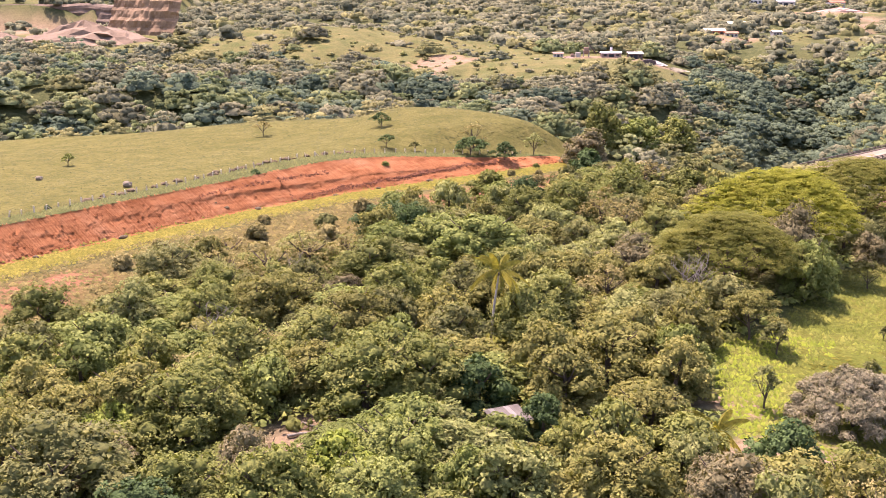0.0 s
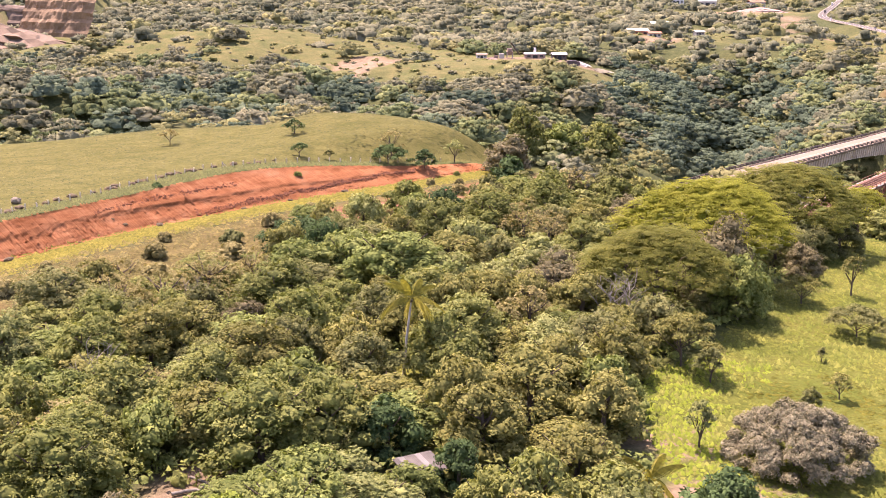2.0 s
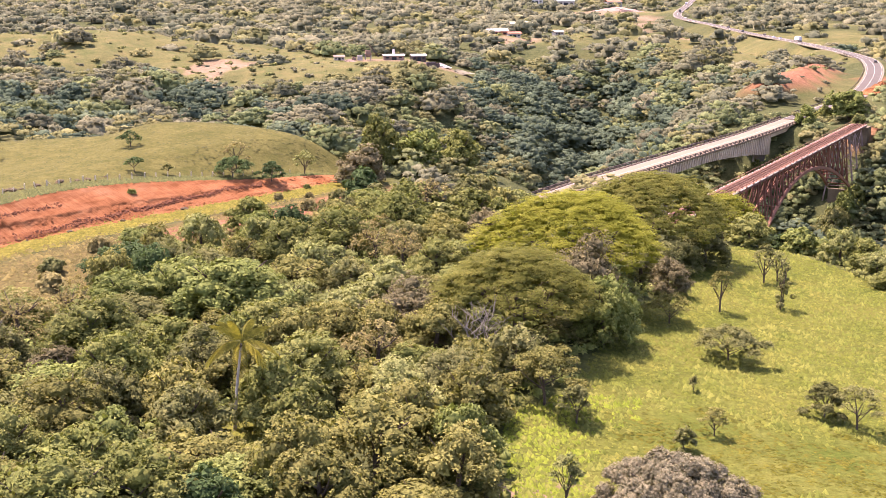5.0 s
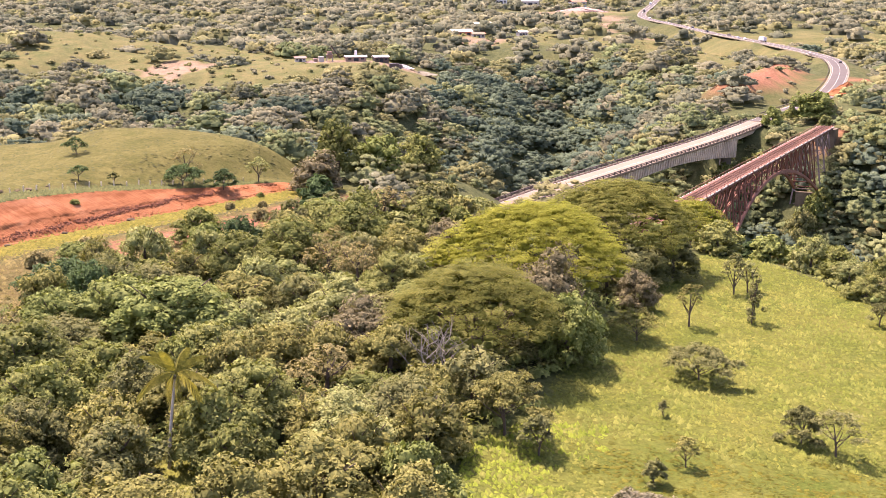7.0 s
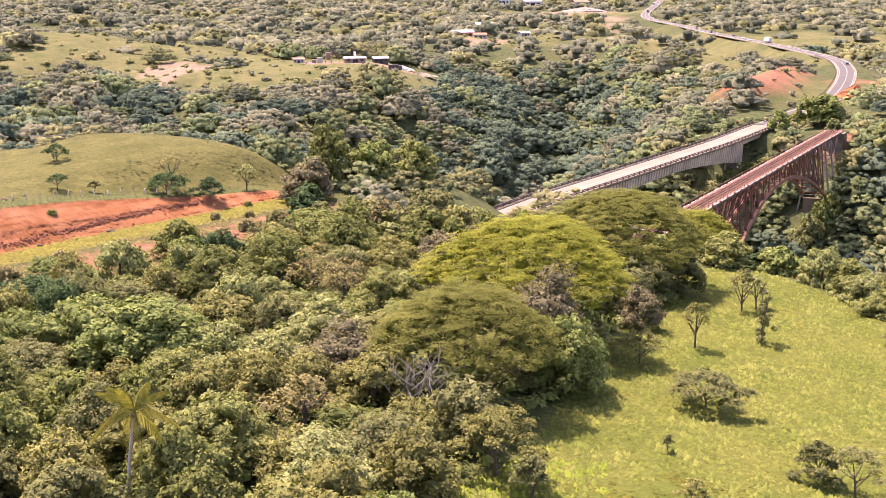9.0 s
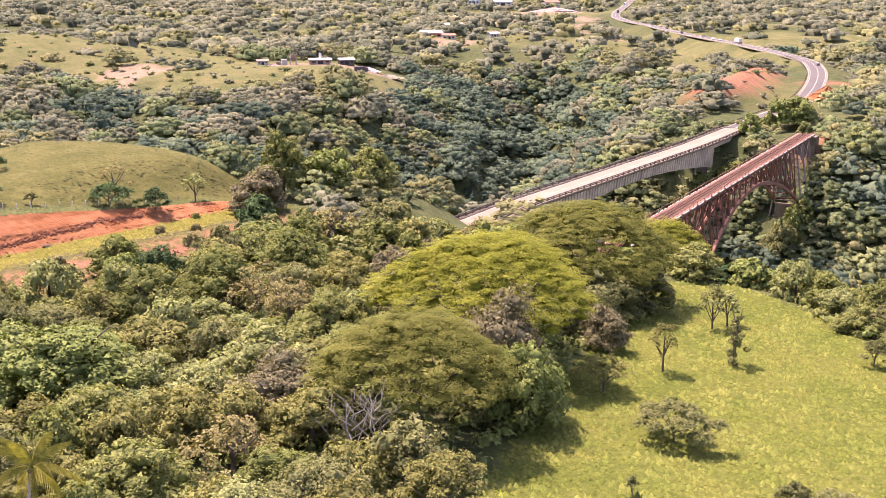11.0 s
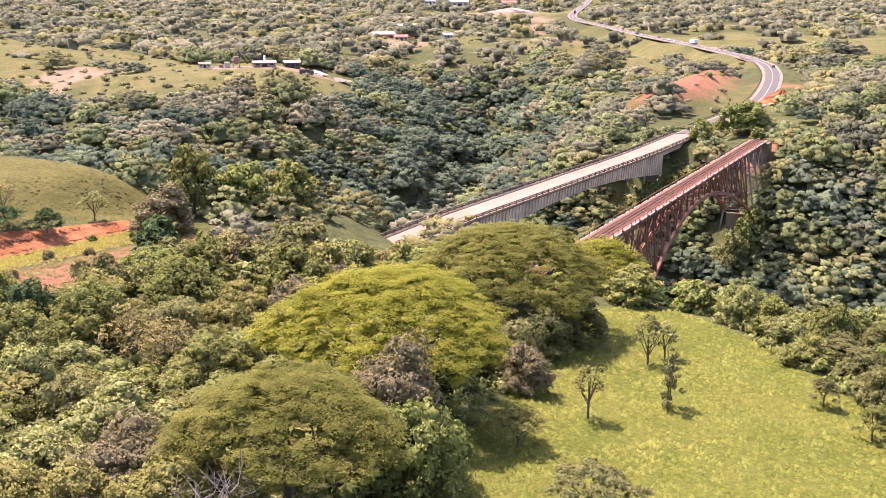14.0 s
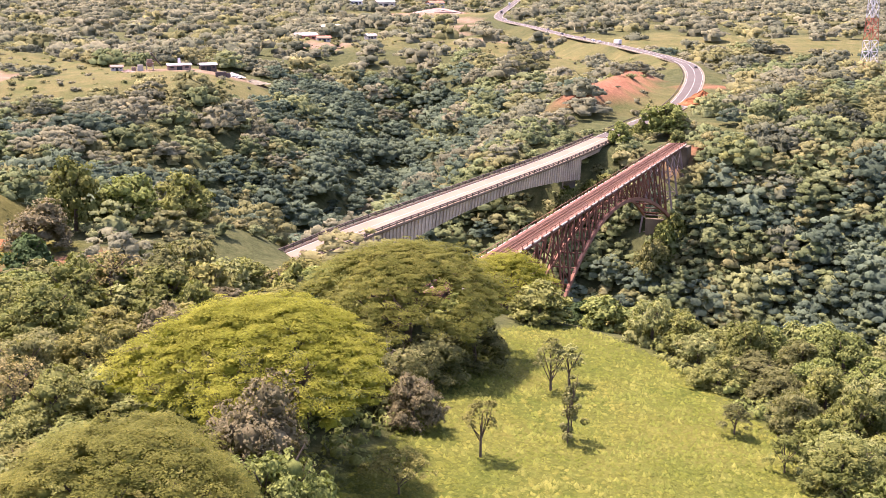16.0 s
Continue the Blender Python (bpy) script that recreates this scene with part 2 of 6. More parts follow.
def clearing(x, y):
    """How open the land is far off: 1 for grass, 0 for woods."""
    blobs = ((480, 690, 60, 45), (395, 850, 40, 90), (-400, 1200, 110, 90), (-105, 990, 190, 115), (105, 838, 74, 62), (78, 812, 84, 46), (20, 900, 60, 90), (-10, 880, 40, 60), (-330, 1130, 120, 120), (-330, 1000, 100, 60), (300, 640, 55, 50), (600, 870, 70, 70), (508, 716, 40, 30), (690, 1000, 90, 90), (403, 570, 14, 10), (283, 520, 13, 22), (456, 880, 35, 60), (400, 1000, 60, 130), (560, 1100, 120, 110), (290, 1130, 60, 40), (520, 1650, 140, 90), (660, 800, 80, 60))
    open_land = np.zeros(np.shape(x))
    for cx, cy, rx, ry in blobs:
        open_land = np.maximum(open_land, 1.3 - np.sqrt(((x - cx) / rx) ** 2 + ((y - cy) / ry) ** 2) + 0.35 * rough_noise(x, y, 70, 3.0))
    open_land = np.maximum(open_land, (rough_noise(x, y, 230, 5.0) - 0.18) * 1.5 * ease((y - 900) / 200))
    return np.clip(open_land * 2, 0, 1)


def mesh_np(name, verts, faces, material=None, smooth=False):
    me = bpy.data.meshes.new(name)
    verts, faces = np.asarray(verts, np.float32), np.asarray(faces, np.int32)
    me.vertices.add(len(verts))
    me.vertices.foreach_set("co", verts.ravel())
    me.loops.add(faces.size)
    me.loops.foreach_set("vertex_index", faces.ravel())
    me.polygons.add(len(faces))
    me.polygons.foreach_set("loop_start", np.arange(0, faces.size, faces.shape[1], dtype=np.int32))
    me.update(calc_edges=True)
    if smooth:
        me.polygons.foreach_set("use_smooth", np.ones(len(faces), bool))
    if material:
        me.materials.append(material)
    return me


class Shape:
    """Gathers boxes, beams and tubes into one mesh."""

    def __init__(self):
        self.v, self.f = [], []

    def add(self, verts, faces):
        k = len(self.v)
        self.v += [tuple(p) for p in verts]
        self.f += [tuple(i + k for i in f) for f in faces]
        return self

    def box(self, x0, x1, y0, y1, z0, z1):
        v = [(x, y, z) for z in (z0, z1) for x, y in ((x0, y0), (x1, y0), (x1, y1), (x0, y1))]
        return self.add(v, [(3, 2, 1, 0), (4, 5, 6, 7), (0, 1, 5, 4), (1, 2, 6, 5), (2, 3, 7, 6), (3, 0, 4, 7)])

    def beam(self, p, q, w, h=None):
        p, q, h = Vector(p), Vector(q), h or w
        ax = (q - p).normalized()
        side = ax.cross(Vector((0, 0, 1)))
        side = (side if side.length > 0.05 else Vector((0, 1, 0))).normalized()
        up = side.cross(ax)
        v = [e + side * s * w / 2 + up * t * h / 2 for e in (p, q) for s, t in ((-1, -1), (1, -1), (1, 1), (-1, 1))]
        return self.add(v, [(0, 1, 2, 3), (7, 6, 5, 4), (0, 4, 5, 1), (1, 5, 6, 2), (2, 6, 7, 3), (3, 7, 4, 0)])

    def tube(self, points, radii, n=6):
        rings = []
        for i, (p, r) in enumerate(zip(points, radii)):
            ax = Vector(points[min(i + 1, len(points) - 1)]) - Vector(points[max(i - 1, 0)])
            side = ax.cross(Vector((0.3, 1, 0.2))).normalized()
            up = side.cross(ax).normalized()
            rings.append([Vector(p) + (side * math.cos(t) + up * math.sin(t)) * r for t in np.arange(n) * 2 * math.pi / n])
        faces = [(i * n + j, i * n + (j + 1) % n, (i + 1) * n + (j + 1) % n, (i + 1) * n + j) for i in range(len(rings) - 1) for j in range(n)]
        faces += [tuple(range(n))[::-1], tuple((len(rings) - 1) * n + j for j in range(n))]
        return self.add([p for r in rings for p in r], faces)

    def sweep(self, path, section):
        """Carries a closed section (across, up) along a path of points."""
        rings = []
        for i, p in enumerate(path):
            ax = Vector(path[min(i + 1, len(path) - 1)]) - Vector(path[max(i - 1, 0)])
            side = Vector((ax.y, -ax.x, 0)).normalized()
            rings.append([Vector(p) + side * s + Vector((0, 0, u)) for s, u in section])
        n = len(section)
        faces = [(i * n + j, i * n + (j + 1) % n, (i + 1) * n + (j + 1) % n, (i + 1) * n + j) for i in range(len(rings) - 1) for j in range(n)]
        faces += [tuple(range(n))[::-1], tuple((len(rings) - 1) * n + j for j in range(n))]
        return self.add([p for r in rings for p in r], faces)

    def mesh(self, name, material):
        me = bpy.data.meshes.new(name)
        me.from_pydata([tuple(p) for p in self.v], [], self.f)
        me.materials.append(material)
        return me


def part(name, shape, material, parent, label=""):
    """One mesh object, of a Shape or a ready mesh, under a thing or a part."""
    me = shape if isinstance(shape, bpy.types.Mesh) else shape.mesh(name, material)
    ob = new(name, me)
    ob.parent = parent
    return tagged(ob, label)


def thing(name, m, label, category, group="", kind=""):
    ob = new(name)
    ob.empty_display_size = 0.5
    ob.matrix_basis = m
    return tagged(ob, label, category, group, kind)


def ground_at(x, y):
    return float(height(np.array([x]), np.array([y]))[0])


# ---- ground ----
def spread(lo, hi, step, first, last, grow=1.16):
    core = list(np.arange(lo, hi + 0.01, step))
    s, v = step, lo
    while v > first:
        s *= grow
        v -= s
        core.insert(0, v)
    s, v = step, hi
    while v < last:
        s = min(s * grow, 260)
        v += s
        core.append(v)
    return np.array(core)


def build_ground():
    xs = spread(-120, 160, 3.2, -4600, 4600, 1.06)
    ys = np.concatenate([spread(100, 410, 3.2, -2500, 411, 1.2)[:-1], spread(418, 1000, 8, 417, 4900, 1.06)[1:]])
    gx, gy = np.meshgrid(xs, ys)
    gz = height(gx, gy)
    a, m = bank_frame(gx, gy)
    zone_bank = (a > -70) & (a < 186) & (m > -0.2) & (m < 6.6)
    gz = gz - 0.7 * zone_bank
    nx, ny = len(xs), len(ys)
    idx = np.arange(nx * ny).reshape(ny, nx)
    quads = np.stack([idx[:-1, :-1], idx[:-1, 1:], idx[1:, 1:], idx[1:, :-1]], -1).reshape(-1, 4)
    me = mesh_np("ground", np.stack([gx, gy, gz], -1).reshape(-1, 3), quads, GROUND, True)
    near = ease(1 - ((gx - 195) * 0.645 + (gy - 408) * 0.764 + 60) / 40)
    near = near * ease((505 - gy) / 20)
    d2, _ = to_line(gx, gy, BRANCH)
    d1, _ = to_line(gx, gy, RIVER)
    wob = 4 * rough_noise(gx, gy, 25)
    pasture = ease((m - 5) / 3) * near * ease((d2 - 95 + wob) / 12) * ease((d1 - 62 + wob) / 12) * ease((100 - gx) / 15)
    bench = ease((m + 10 + wob * 0.5) / 3) * ease((3 - m) / 3) * ease((192 - a) / 10) * near
    soil = ease((m + 28 + wob) / 5) * ease((-13 - m + wob * 0.4) / 3) * near * np.maximum(ease((a - 90) / 20) * ease((190 - a) / 8), ease((14 - a) / 12)) * ease((rough_noise(gx, gy, 16, 5.0) + 0.55) * 2)
    dr, _ = to_line(gx, gy, ROAD[14:])
    soil = np.maximum(soil, ease((cutting(gx, gy, dr) - 0.45) * 4) * ease((rough_noise(gx, gy, 30, 4.0) + 0.75) * 2.5))
    for cx, cy, rx, ry in SOIL_PADS:
        soil = np.maximum(soil, ease((1.1 - np.sqrt(((gx - cx) / rx) ** 2 + ((gy - cy) / ry) ** 2) + 0.3 * rough_noise(gx, gy, 20, 1.0)) * 4))
    meadow = np.clip(sum(inside(gx + dx, gy + dy, MEADOW) for dx, dy in ((-2, 0), (2, 0), (0, 2), (0, -2))) / 4.0, 0, 1)
    scrub = ease((m + 46 + wob) / 8) * ease((-10 - m) / 4) * near * ease((190 - a) / 20)
    grass = clearing(gx, gy) * (1 - near)
    dirt = np.zeros_like(gx)
    for line, w in DIRT_ROADS:
        d, _ = to_line(gx, gy, line)
        dirt = np.maximum(dirt, ease((w + 3 - d) / 4))
    for cx, cy, rx, ry in DIRT_PADS:
        dirt = np.maximum(dirt, ease((1.15 - np.sqrt(((gx - cx) / rx) ** 2 + ((gy - cy) / ry) ** 2) + 0.25 * rough_noise(gx, gy, 30, 1.0)) * 4))
    for key, val in (("pasture", pasture), ("bench", bench), ("scrub", scrub), ("soil", soil), ("meadow", meadow), ("farland", grass), ("dirt", dirt)):
        me.attributes.new(key, "FLOAT", "POINT").data.foreach_set("value", val.astype(np.float32).ravel())
    ob = new("ground", me)
    return tagged(ob, "hilly ground of grass, red soil and leaf litter", "ground", "", "structure")


DIRT_ROADS = [([(-24, 118), (-20, 130), (-17, 146), (-10, 158)], 2.2), ([(30, 905), (5, 860), (-8, 800)], 5), ([(408, 1220), (440, 1150), (418, 1100)], 4), ([(330, 1180), (420, 1230), (520, 1480), (480, 1640)], 5)]
SOIL_PADS = [(368, 662, 11, 10), (262, 488, 12, 6), (510, 1660, 60, 25)]
DIRT_PADS = [(-415, 1240, 95, 60), (-335, 1040, 95, 50), (128, 868, 42, 12), (0, 880, 22, 34), (250, 1090, 26, 30), (500, 1640, 70, 30), (42, 130, 12, 10), (40, 152, 6, 4)]


def ground_material():
    m, nt, b = shader("ground_mixed", 0.95, 0.0, 0.02)

    def mask(key):
        n = nt.nodes.new("ShaderNodeAttribute")
        n.attribute_name = key
        return n.outputs["Fac"]

    def two(c1, c2, scale, detail=6.0):
        return ramp(nt, noise_node(nt, scale, detail, 0.7), [(0.35, c1), (0.65, c2)])

    c = two((0.045, 0.055, 0.022), (0.090, 0.095, 0.040), 0.25)
    c = mix(nt, mask("farland"), c, two((0.084, 0.094, 0.034), (0.148, 0.128, 0.054), 0.08))
    c = mix(nt, mask("meadow"), c, two((0.078, 0.098, 0.018), (0.130, 0.128, 0.030), 0.05))
    c = mix(nt, mask("pasture"), c, two((0.080, 0.080, 0.024), (0.126, 0.114, 0.038), 0.16))
    c = mix(nt, mask("scrub"), c, two((0.098, 0.082, 0.030), (0.150, 0.116, 0.046), 0.15))
    c = mix(nt, mask("bench"), c, two((0.130, 0.118, 0.020), (0.190, 0.160, 0.032), 0.2))
    c = mix(nt, mask("soil"), c, two((0.185, 0.088, 0.050), (0.27, 0.128, 0.076), 0.3))
    c = mix(nt, mask("dirt"), c, two((0.17, 0.120, 0.078), (0.25, 0.180, 0.118), 0.2))
    fine = ramp(nt, noise_node(nt, 0.9, 6.0, 0.8), [(0.32, (0.55, 0.56, 0.5)), (0.68, (1.32, 1.3, 1.22))])
    nt.links.new(mix(nt, 0.8, c, fine, "MULTIPLY"), b.inputs["Base Color"])
    bump(nt, b, noise_node(nt, 1.2, 6.0, 0.7), 0.8, 0.4)
    return m


def soil_material():
    m, nt, b = shader("red_soil", 0.95, 0.0, 0.02)
    c = ramp(nt, noise_node(nt, 0.12, 6.0, 0.7), [(0.3, (0.235, 0.092, 0.036)), (0.5, (0.315, 0.130, 0.055)), (0.72, (0.38, 0.182, 0.088))])
    tc = nt.nodes.new("ShaderNodeTexCoord")
    mp = nt.nodes.new("ShaderNodeMapping")
    mp.inputs["Scale"].default_value = (0.25, 0.25, 2.2)
    n = nt.nodes.new("ShaderNodeTexNoise")
    n.inputs["Scale"].default_value, n.inputs["Detail"].default_value = 0.6, 6.0
    nt.links.new(tc.outputs["Object"], mp.inputs[0])
    nt.links.new(mp.outputs[0], n.inputs["Vector"])
    layers = ramp(nt, n.outputs["Fac"], [(0.36, (0.8, 0.73, 0.68)), (0.5, (1, 1, 1)), (0.7, (1.1, 1.1, 1.1))])
    c = mix(nt, 0.8, c, layers, "MULTIPLY")
    nt.links.new(c, b.inputs["Base Color"])
    at = [nt.nodes.new("ShaderNodeAttribute") for _ in range(2)]
    at[0].attribute_name, at[1].attribute_name = "along", "across"
    cb = nt.nodes.new("ShaderNodeCombineXYZ")
    nt.links.new(calc(nt, "MULTIPLY", calc(nt, "ADD", at[0].outputs["Fac"], calc(nt, "MULTIPLY", at[1].outputs["Fac"], 0.35)), 2.6), cb.inputs[0])
    nt.links.new(calc(nt, "MULTIPLY", at[1].outputs["Fac"], 0.22), cb.inputs[1])
    sc = nt.nodes.new("ShaderNodeTexNoise")
    sc.inputs["Scale"].default_value, sc.inputs["Detail"].default_value = 1.0, 3.0
    nt.links.new(cb.outputs[0], sc.inputs["Vector"])
    teeth = ramp(nt, sc.outputs["Fac"], [(0.40, (0.84, 0.79, 0.75)), (0.50, (1.0, 1.0, 1.0)), (0.62, (1.08, 1.09, 1.09))])
    c = mix(nt, 0.85, c, teeth, "MULTIPLY")
    nt.links.new(c, b.inputs["Base Color"])
    bump(nt, b, calc(nt, "ADD", noise_node(nt, 1.5, 8.0, 0.75), sc.outputs["Fac"]), 0.9, 0.5)
    return m


GROUND, SOIL = ground_material(), soil_material()
build_ground()


def build_bank():
    """The red cut: a steep face with rills, ledges and a ragged top."""
    na, nm = 620, 30
    a = np.linspace(-66, 182, na)[None, :].repeat(nm, 0)
    k = np.linspace(0, 1, nm)[:, None].repeat(na, 1)
    m = -1.2 + (2.0 + bank_heights(a)[2]) * k
    m = m + 0.5 * rough_noise(a, k * 0, 23, 1.0) + 0.3 * rough_noise(a, m * 3, 5, 2.0)
    x, y = bank_place(a, m)
    z = height(x, y) + 0.12
    face = np.sin(np.pi * np.clip((m + 0.6) / (bank_heights(a)[2] + 0.2), 0, 1))
    rill = np.abs(np.sin(a * 3.1 + 1.5 * np.sin(a * 0.37) + 0.5 * m)) ** 0.6
    push = face * (0.11 * rill * (0.5 + 0.5 * rough_noise(a, m, 14, 4.0)) + 0.2 * rough_noise(a, m * 4, 11, 6.0))
    ledge = 0.5 * np.tanh(6 * np.sin(m * 1.9 + 0.8 * rough_noise(a, m, 30, 8.0))) * face * ease((a + 20) / 60)
    crack = 0.5 + 0.5 * np.tanh(8 * np.sin(m * 1.3 + 0.9 + 0.5 * rough_noise(a, m, 40, 3.0)))
    push = push + 0.15 * ledge + 0.38 * crack * face * ease((a - 20) / 60) + rng.normal(0, 0.06, a.shape) * face
    x, y = x - ASIDE[0] * push, y - ASIDE[1] * push
    edge = (k < 0.02) | (k > 0.98)
    z = z - 0.9 * edge
    idx = np.arange(na * nm).reshape(nm, na)
    quads = np.stack([idx[:-1, :-1], idx[:-1, 1:], idx[1:, 1:], idx[1:, :-1]], -1).reshape(-1, 4)
    me = mesh_np("earth_bank", np.stack([x, y, z], -1).reshape(-1, 3), quads, SOIL)
    for key, val in (("along", a), ("across", m)):
        me.attributes.new(key, "FLOAT", "POINT").data.foreach_set("value", val.astype(np.float32).ravel())
    tagged(new("earth_bank", me), "steep cut bank of bare red soil with rills", "bank", "", "structure")


build_bank()


# ---- road and bridges ----
def build_road():
    path = [tuple(p) for p in ROAD]
    bridge_end = 14
    road = tagged(new("road", Shape().sweep(path[bridge_end:], [(-4.6, -0.5), (4.6, -0.5), (4.6, 0.12), (0, 0.2), (-4.6, 0.12)]).mesh("road", ASPHALT)), "worn grey two-lane highway", "road", "", "structure")
    for off, name in ((-4.1, "edge_line"), (4.1, "edge_line"), (0.1, "centre_line")):
        part(name, Shape().sweep([(p[0], p[1], p[2] + 0.21 - 0.016 * abs(off)) for p in path[bridge_end:]], [(off - 0.08, -0.05), (off + 0.08, -0.05), (off + 0.08, 0.01), (off - 0.08, 0.01)]), PAINT, road)
    # shoulders of pale gravel
    for s in (-1, 1):
        part("shoulder", Shape().sweep(path[bridge_end + 3:], [(s * 4.5, -0.6), (s * 5.5, -0.7), (s * 5.4, 0.02), (s * 4.55, 0.08)]), GRAVEL, road, "pale gravel shoulder")
    # guard rails along the far lane
    for s, i0, i1 in ((-1, 15, 40), (1, 16, 22)):
        line = [path[i] for i in range(i0, i1)]
        g = thing("guard_rail", pose(*line[0]), "dark steel guard rail beside the highway", "guard rail")
        loc = [(p[0] - line[0][0], p[1] - line[0][1], p[2] - line[0][2]) for p in line]
        part("rail", Shape().sweep(loc, [(s * 6.2 - 0.06, 0.45), (s * 6.2 + 0.06, 0.45), (s * 6.2 + 0.06, 0.85), (s * 6.2 - 0.06, 0.85)]), RAIL_DARK, g)
        for p, q in zip(loc[:-1], loc[1:]):
            ax = Vector((q[0] - p[0], q[1] - p[1], 0)).normalized()
            for f in (0.0, 0.5):
                c = Vector(p).lerp(Vector(q), f) + Vector((ax.y, -ax.x, 0)) * s * 6.2
                part("post", Shape().box(c.x - 0.07, c.x + 0.07, c.y - 0.07, c.y + 0.07, c.z - 0.6, c.z + 0.75), RAIL_DARK, g)


GRAVEL = plain("gravel", (0.22, 0.19, 0.12), 0.95, 0, 1.5, 0.3)
build_road()



def build_highway_bridge():
    path = [p for p in smooth_line(BRIDGE, 4)]
    base = path[len(path) // 2]
    loc = [(p[0] - base[0], p[1] - base[1], p[2] - base[2]) for p in path]
    hb = thing("highway_bridge", pose(*base), "pale concrete highway bridge with a haunched girder over the gorge", "bridge")
    part("deck", Shape().sweep(loc, [(-5.2, -0.55), (5.2, -0.55), (5.5, -0.2), (5.5, 0.0), (-5.5, 0.0), (-5.5, -0.2)]), DECK, hb, "pale worn concrete deck")
    for off in (-4.1, 0.0, 4.1):
        part("lane_line", Shape().sweep([(x, y, z + 0.01) for x, y, z in loc], [(off - 0.1, -0.03), (off + 0.1, -0.03), (off + 0.1, 0.006), (off - 0.1, 0.006)]), PAINT_FADED, hb)
    for s in (-1, 1):
        part("kerb", Shape().sweep(loc, [(s * 4.5, -0.02), (s * 5.45, -0.02), (s * 5.45, 0.28), (s * 4.5, 0.28)]), DECK, hb)
        part("top_rail", Shape().sweep(loc, [(s * 5.3 - 0.13, 1.0), (s * 5.3 + 0.13, 1.0), (s * 5.3 + 0.13, 1.25), (s * 5.3 - 0.13, 1.25)]), RAIL_DARK, hb, "dark brown hand rail")
        part("mid_rail", Shape().sweep(loc, [(s * 5.3 - 0.07, 0.5), (s * 5.3 + 0.07, 0.5), (s * 5.3 + 0.07, 0.8), (s * 5.3 - 0.07, 0.8)]), RAIL_DARK, hb)
        post = Shape().box(-0.14, 0.14, -0.14, 0.14, 0.2, 1.32).mesh("rail_post", RAIL_DARK)
        for i in range(0, len(loc), 1):
            p, q = Vector(loc[i]), Vector(loc[min(i + 1, len(loc) - 1)])
            ax = (q - p).normalized() if i < len(loc) - 1 else ax
            o = part("rail_post", post, CONCRETE, hb)
            o.location = p + Vector((ax.y, -ax.x, 0)) * s * 5.3
    # haunched girder between the two piers, shallow at mid-span
    i0 = min(range(len(path)), key=lambda i: math.hypot(path[i][0] - 113, path[i][1] - 384))
    i1 = min(range(len(path)), key=lambda i: math.hypot(path[i][0] - 220, path[i][1] - 494))
    span = loc[i0:i1 + 1]
    n = len(span)

    def depth(k):
        return 3.9 + 5.3 * abs(2 * k - 1) ** 2.0

    g = Shape()
    rings = []
    for i, p in enumerate(span):
        ax = Vector(span[min(i + 1, n - 1)]) - Vector(span[max(i - 1, 0)])
        side = Vector((ax.y, -ax.x, 0)).normalized()
        d = depth(i / (n - 1))
        rings.append([Vector(p) + side * s + Vector((0, 0, u)) for s, u in ((-4.3, -0.5), (-3.9, -d), (3.9, -d), (4.3, -0.5))])
    g.add([p for r in rings for p in r], [(i * 4 + j, i * 4 + (j + 1) % 4, (i + 1) * 4 + (j + 1) % 4, (i + 1) * 4 + j) for i in range(n - 1) for j in range(4)] + [(0, 1, 2, 3), (4 * n - 1, 4 * n - 2, 4 * n - 3, 4 * n - 4)])
    part("girder", g, CONCRETE, hb, "haunched concrete box girder with ribbed faces")
    for s in (-1, 1):
        for i in range(0, n):
            for f in (0.0, 0.5):
                if i == n - 1 and f:
                    continue
                p = Vector(span[i]).lerp(Vector(span[min(i + 1, n - 1)]), f)
                ax = (Vector(span[min(i + 1, n - 1)]) - Vector(span[max(i - 1, 0)])).normalized()
                side = Vector((ax.y, -ax.x, 0))
                d = depth((i + f) / (n - 1))
                part("rib", Shape().beam(p + side * s * 4.4 + Vector((0, 0, -0.5)), p + side * s * 4.0 + Vector((0, 0, -d + 0.1)), 0.55, 0.4), CONCRETE, hb)
    for i in (0, n - 1):
        p = Vector(span[i])
        c = Shape()
        c.beam(p + Vector((0, 0, -9.1)), p + Vector((0, 0, -40)), 1.8, 4.4)
        part("pier", c, SHADED_CONCRETE, hb, "weathered concrete wall pier, shade put into its dark colour")
    for idx in (0, len(loc) - 1):
        p = Vector(loc[idx])
        part("abutment", Shape().beam(p + Vector((0, 0, -0.5)), p + Vector((0, 0, -9)), 3.0, 10.6), CONCRETE, hb)
    for p, q in ((0, i0), (i1, len(loc) - 1)):
        part("approach_girder", Shape().sweep(loc[p:q + 1], [(-4.3, -0.5), (-4.0, -2.4), (4.0, -2.4), (4.3, -0.5)]), CONCRETE, hb)


# darker copy of the concrete: the piers' shade is put into its colour
SHADED_CONCRETE = plain("concrete_shaded", (0.20, 0.17, 0.125), 0.9, 0, 0.5, 0.4)
PAINT_FADED = plain("road_paint_faded", (0.34, 0.30, 0.26), 0.8, 0, 1.0, 0.1)
build_highway_bridge()


